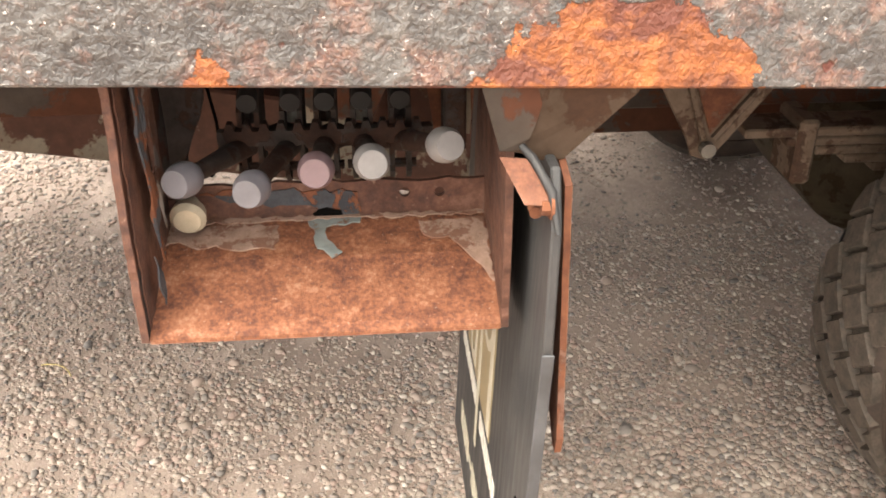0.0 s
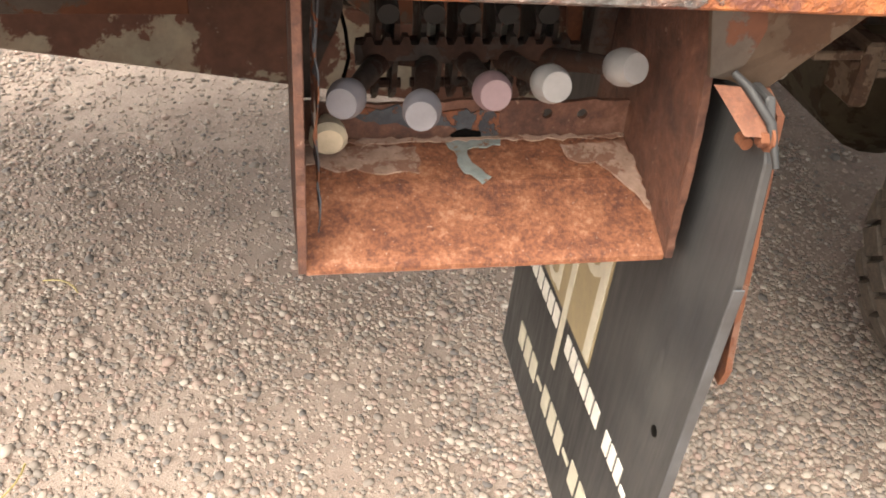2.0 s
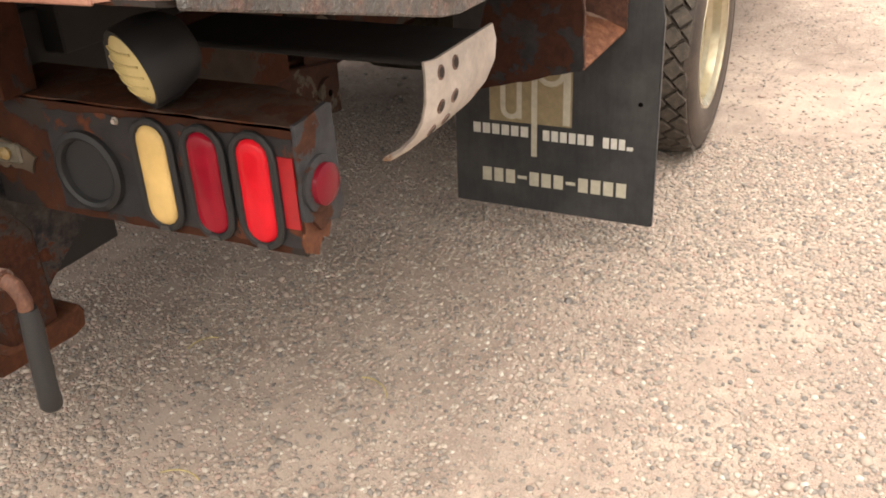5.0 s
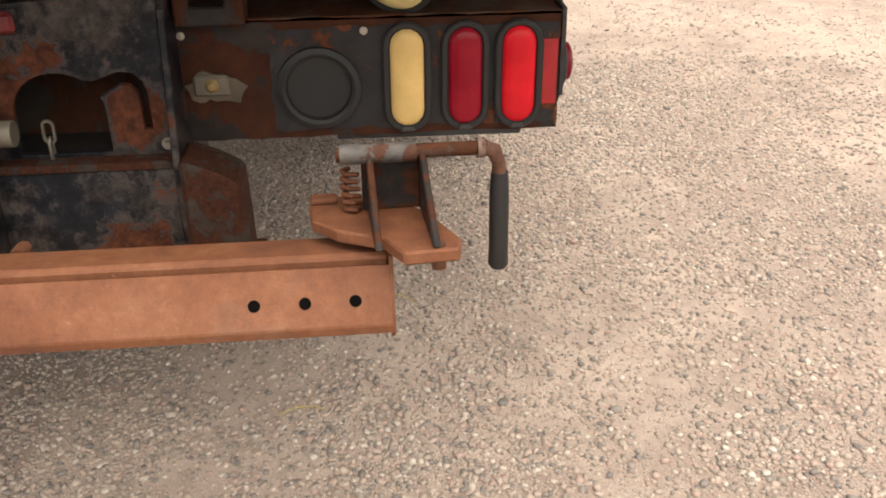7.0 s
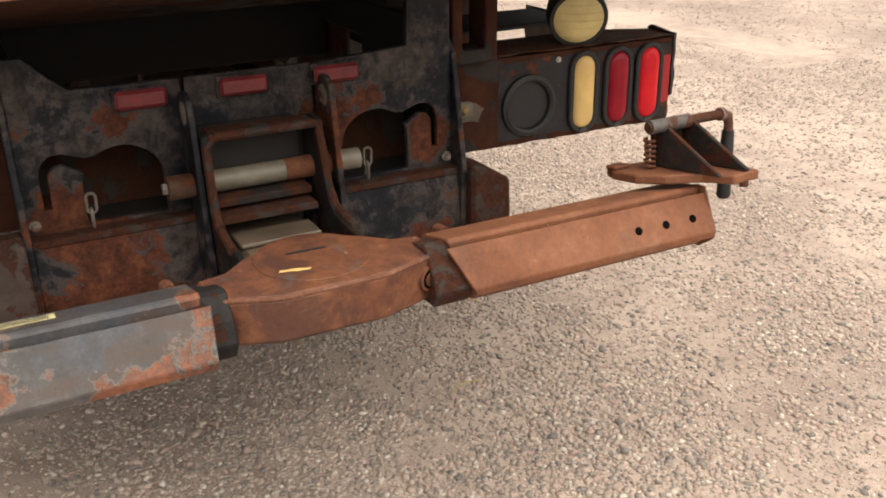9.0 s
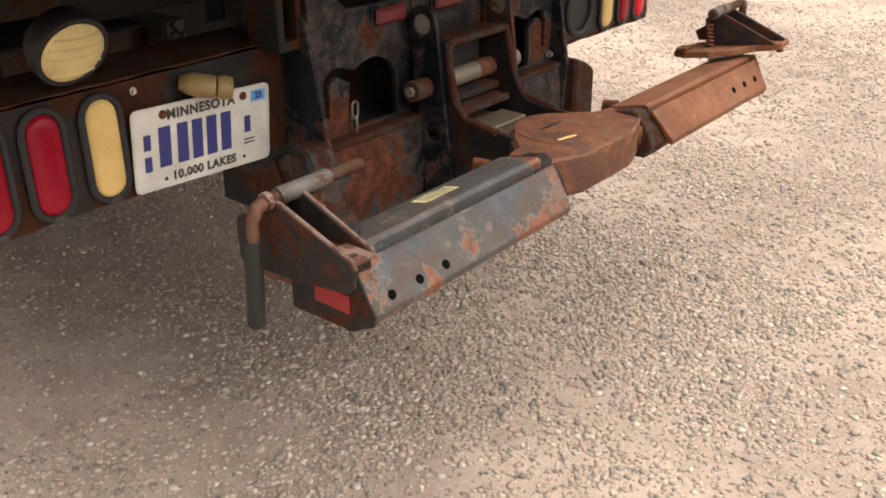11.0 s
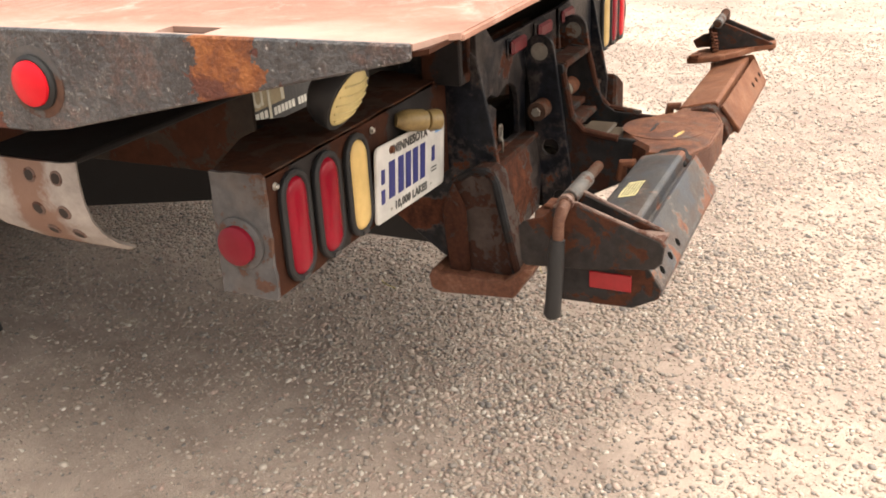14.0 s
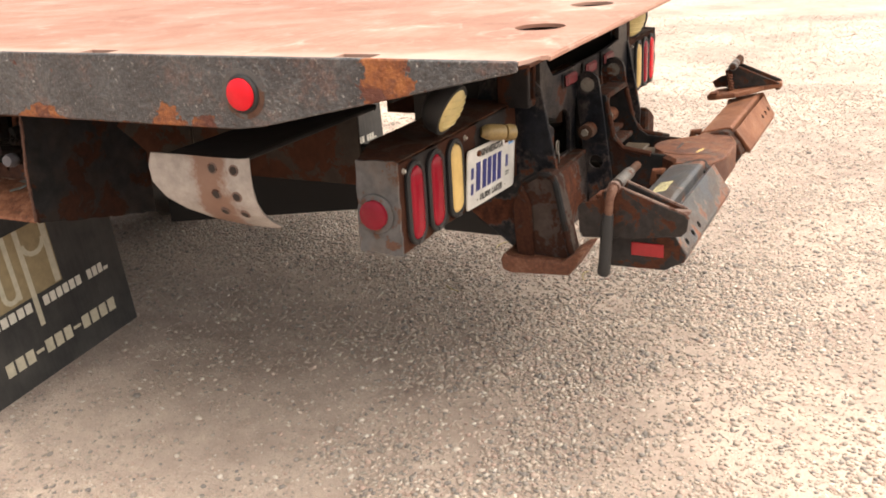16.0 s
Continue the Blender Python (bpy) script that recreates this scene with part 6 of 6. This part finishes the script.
def build_plate():
    lp = empty("license_plate", "dirty white embossed license plate with blue bars", "license plate", "", (-0.008, 0.643, 0.786))
    lp.matrix_basis = Matrix.Translation((-0.012, 0.643, 0.787)) @ Matrix.Rotation(radians(2.6), 4, "X") @ Matrix.Rotation(radians(-2.5), 4, "Y")
    w, h = 0.1525, 0.0762
    out = []
    for cx, cy, a0 in ((w - 0.012, h - 0.012, 0), (-w + 0.012, h - 0.012, 90), (-w + 0.012, -h + 0.012, 180), (w - 0.012, -h + 0.012, 270)):
        out += [(cx + 0.012 * math.cos(radians(a0 + k * 22.5)), cy + 0.012 * math.sin(radians(a0 + k * 22.5))) for k in range(5)]
    sheet = part("sheet", plate("x", out, -0.003, 0.0, [circle(sy * 0.089, sz * 0.060, 0.004, 10) for sy in (1, -1) for sz in (1, -1)], 0.0), M_WHITE, lp)
    rimo = [(u * 0.985, v * 0.97) for u, v in out]
    rimi = [(u * 0.965, v * 0.93) for u, v in out]
    part("embossed_edge", plate("x", rimo, -0.0042, -0.0031, [rimi], 0.0), M_WHITE, sheet)
    face = Matrix(((0, 0, -1, 0), (-1, 0, 0, 0), (0, 1, 0, 0), (0, 0, 0, 1)))
    text_mesh("MINNESOTA", 0.0245, M_GREY, sheet, Matrix.Translation((-0.0034, 0.006, 0.057)) @ face, "state_name")
    text_mesh("10,000 LAKES", 0.0225, M_GREY, sheet, Matrix.Translation((-0.0034, 0.004, -0.058)) @ face, "slogan")
    # plain bars in place of the characters
    for u, bw in ((0.088, 0.026), (0.050, 0.024), (0.018, 0.024), (-0.014, 0.024), (-0.047, 0.024)):
        part("blue_bar", plate("x", rect(u - bw / 2 + 0.0005, u + bw / 2 - 0.0005, -0.036, 0.038), -0.0045, -0.0031, (), 0.0005), M_NAVY, sheet)
    for u, v, bw, bh in ((0.124, 0.015, 0.014, 0.028), (0.124, -0.025, 0.014, 0.028), (-0.098, 0.004, 0.014, 0.032)):
        part("small_bar", plate("x", rect(u - bw / 2, u + bw / 2, v - bh / 2, v + bh / 2), -0.0042, -0.0031), M_NAVY, sheet)
    part("year_sticker", plate("x", rect(-0.142, -0.108, 0.045, 0.066), -0.0038, -0.0031), M_SKYBLUE, sheet, "blue sticker")
    text_mesh("23", 0.0175, M_NAVY, sheet, Matrix.Translation((-0.0041, -0.126, 0.0555)) @ face, "sticker_year", 0.0009, 1.0)
    for v in (-0.0265, -0.0335):
        part("faint_bar", plate("x", rect(-0.115, -0.090, v - 0.0015, v + 0.0015), -0.0036, -0.0031), M_GREY, sheet)
    for sy in (1, -1):
        part("screw", bolt((-0.003, sy * 0.089, 0.060), "x", 0.0055, -0.006), M_RUST, lp, "rusty screw")
    # lamp above it
    pl = part("plate_lamp", rod([(-0.004, 0.678, 0.893), (-0.013, 0.668, 0.891), (-0.022, 0.658, 0.889), (-0.044, 0.638, 0.885), (-0.050, 0.632, 0.884)], [0.012, 0.019, 0.0215, 0.021, 0.017], 16), M_AMBER_DULL, truck, "yellowed plastic plate lamp", True)
    part("lens", rod([(-0.050, 0.632, 0.884), (-0.056, 0.622, 0.882), (-0.066, 0.610, 0.880), (-0.067, 0.609, 0.880)], [0.019, 0.022, 0.020, 0.006], 16), M_AMBER_DULL, pl, "", True)


build_plate()


# ---- safety chains in the keyholes ----
def build_chain(at, links, tilt):
    chain = empty("safety_chain", "short bright steel chain hanging in a keyhole", "chain", "safety chains", at)
    for k in range(links):
        pts = []
        for j in range(15):
            a = 2 * math.pi * j / 14
            u, v = 0.0085 * math.cos(a), 0.0085 * math.sin(a) + (0.010 if math.sin(a) > 0 else -0.010)
            flat_way = (0, u) if k % 2 == 0 else (u, 0)
            pts.append((flat_way[0] + tilt * k * 0.01, flat_way[1] + tilt * k * 0.004, v - 0.030 * k))
        part("link", rod(pts, 0.003, 6), M_CHAIN, chain, smooth=True)


build_chain((-0.076, -0.228, 0.770), 2, 0.3)
build_chain((-0.076, 0.314, 0.768), 2, 0.3)


# ---- forward tool box of the truck and mudguard ----
def build_forward():
    part("tool_box", box(3.5, 5.6, -1.22, -0.75, 0.60, 0.98, 0.012), M_STEP, truck, "pale painted tool box")
    part("tool_box", box(3.5, 5.6, 0.75, 1.22, 0.60, 0.98, 0.012), M_STEP, truck)


build_forward()


# ---- loose stones and straw ----
def build_gravel():
    rng = np.random.default_rng(7)
    shapes = []
    for make in ("octa", "ico"):
        bm = bmesh.new()
        if make == "ico":
            bmesh.ops.create_icosphere(bm, subdivisions=1, radius=1.0)
        else:
            bmesh.ops.create_cone(bm, segments=4, radius1=1.0, radius2=0.0, depth=1.0, cap_ends=False)
            for v in bm.verts:
                v.co.z = 0.9 if v.co.z > 0 else v.co.z
                v.co.z = 0.0 if v.co.z < 0 else v.co.z
            ring = [v for v in bm.verts if v.co.z == 0.0]
            ring.sort(key=lambda v: math.atan2(v.co.y, v.co.x))
            foot = bm.verts.new((0, 0, -0.9))
            for a, b in zip(ring, ring[1:] + ring[:1]):
                bm.faces.new((b, a, foot))
        bm.verts.index_update()
        base = np.array([v.co for v in bm.verts])
        shapes.append((base, np.array([[v.index for v in f.verts] for f in bm.faces])))
        bm.free()
    # stretch of ground, count, radii, how far they gather in drifts, shape
    zones = ((-0.95, 0.45, -1.3, 1.2, 16000, 0.0036, 0.0082, 0.75, 1), (0.4, 2.5, -1.5, 0.3, 19000, 0.0028, 0.0074, 0.45, 1), (-1.4, 2.6, -2.5, 2.7, 88000, 0.0018, 0.0055, 0.3, 0), (-1.5, 0.7, -2.1, 2.4, 44000, 0.0040, 0.0105, 0.75, 1), (-1.4, 2.7, -2.6, 2.8, 40000, 0.0036, 0.0085, 0.65, 1), (-1.6, 3.2, -3.0, 3.0, 1500, 0.009, 0.0155, 0.7, 1),
             (0.5, 2.6, -2.4, -0.3, 20000, 0.0032, 0.0095, 0.5, 1), (1.3, 2.5, -2.0, -0.5, 9000, 0.0050, 0.0100, 0.4, 1), (2.6, 6.5, -4.5, 3.0, 32000, 0.004, 0.010, 0.6, 0), (-3.2, 2.6, -5.0, -2.5, 38000, 0.004, 0.011, 0.6, 0), (-4.0, -1.4, -2.5, 3.5, 20000, 0.005, 0.011, 0.6, 0), (-6.0, 8.0, -9.5, -5.0, 25000, 0.006, 0.013, 0.6, 0))
    verts, faces, soft, at = [], [], [], 0
    for x0, x1, y0, y1, n, r0, r1, gather, kind in zones:
        base, tris = shapes[kind]
        x, y = rng.uniform(x0, x1, n), rng.uniform(y0, y1, n)
        # drifts: more stones in some places than in others
        drift = np.sin(2.9 * x + 1.3 * np.sin(3.3 * y + 0.7)) * np.cos(3.4 * y + np.sin(2.7 * x)) + 0.7 * np.sin(9.1 * x + 2.0 * np.sin(5.0 * y)) * np.sin(8.3 * y + 1.5 * np.sin(6.0 * x)) + 0.5 * np.sin(23 * x + 2.0 * np.sin(17 * y)) * np.sin(21 * y + 2.0 * np.sin(19 * x))
        keep = rng.uniform(0, 1, n) < (1 - gather) + gather * np.clip(0.5 + 0.95 * drift, 0, 1)
        if x1 == 0.7:
            keep &= rng.uniform(0, 1, n) < np.clip((0.75 - x) / 0.9, 0, 1) * np.clip((2.4 - np.abs(y)) / 0.6, 0, 1)
        x, y = x[keep], y[keep]
        n = len(x)
        r = r0 + (r1 - r0) * rng.uniform(0, 1, n) ** 1.8
        sc = np.stack([r * rng.uniform(0.9, 1.4, n), r * rng.uniform(0.8, 1.1, n), r * rng.uniform(0.42, 0.70, n)], 1)
        pts = base[None] * (1 + rng.uniform(-0.22, 0.22, (n, len(base), 1))) * sc[:, None]
        a, b = rng.uniform(0, 2 * np.pi, n), rng.uniform(-0.3, 0.3, n)
        ca, sa, cb, sb = np.cos(a)[:, None], np.sin(a)[:, None], np.cos(b)[:, None], np.sin(b)[:, None]
        px, py, pz = pts[..., 0], pts[..., 1], pts[..., 2]
        px, pz = px * cb + pz * sb, -px * sb + pz * cb
        px, py = px * ca - py * sa, px * sa + py * ca
        out = np.stack([px + x[:, None], py + y[:, None], pz + (sc[:, 2] * rng.uniform(0.05, 0.65, n))[:, None]], -1).reshape(-1, 3)
        f = (tris[None] + (np.arange(n) * len(base))[:, None, None]).reshape(-1, 3) + at
        verts.append(out)
        faces.append(f)
        soft.append(np.full(len(f), True))
        at += len(out)
    v, f = np.concatenate(verts).astype(np.float32), np.concatenate(faces).astype(np.int32)
    me = bpy.data.meshes.new("gravel")
    me.vertices.add(len(v))
    me.vertices.foreach_set("co", v.ravel())
    me.loops.add(f.size)
    me.loops.foreach_set("vertex_index", f.ravel())
    me.polygons.add(len(f))
    me.polygons.foreach_set("loop_start", np.arange(0, f.size, 3, dtype=np.int32))
    me.update(calc_edges=True)
    me.validate()
    me.polygons.foreach_set("use_smooth", np.concatenate(soft))
    me.materials.append(M_STONE)
    tagged(new("gravel", me), "loose mixed grey, tan and rose gravel stones", "gravel", kind="stuff")


build_gravel()


def build_straw():
    for k, (x, y, a, n) in enumerate(((0.55, -0.86, 0.5, 0.11), (0.62, -0.30, 2.0, 0.09), (0.13, -0.62, 1.1, 0.10))):
        pts = [(x + n * f * math.cos(a + 0.6 * f), y + n * f * math.sin(a + 0.6 * f), 0.012 + 0.02 * f * (1 - f)) for f in np.linspace(0, 1, 6)]
        ob = part("straw", rod(pts, 0.0016, 5), M_STRAW)
        tagged(ob, "thin curled dry straw lying on the gravel", "straw", "straws")


build_straw()

# the parts of the bolted things keep their places in the truck
for thing in hung:
    for piece in thing.children:
        piece.matrix_parent_inverse = Matrix.Translation(-thing.location)
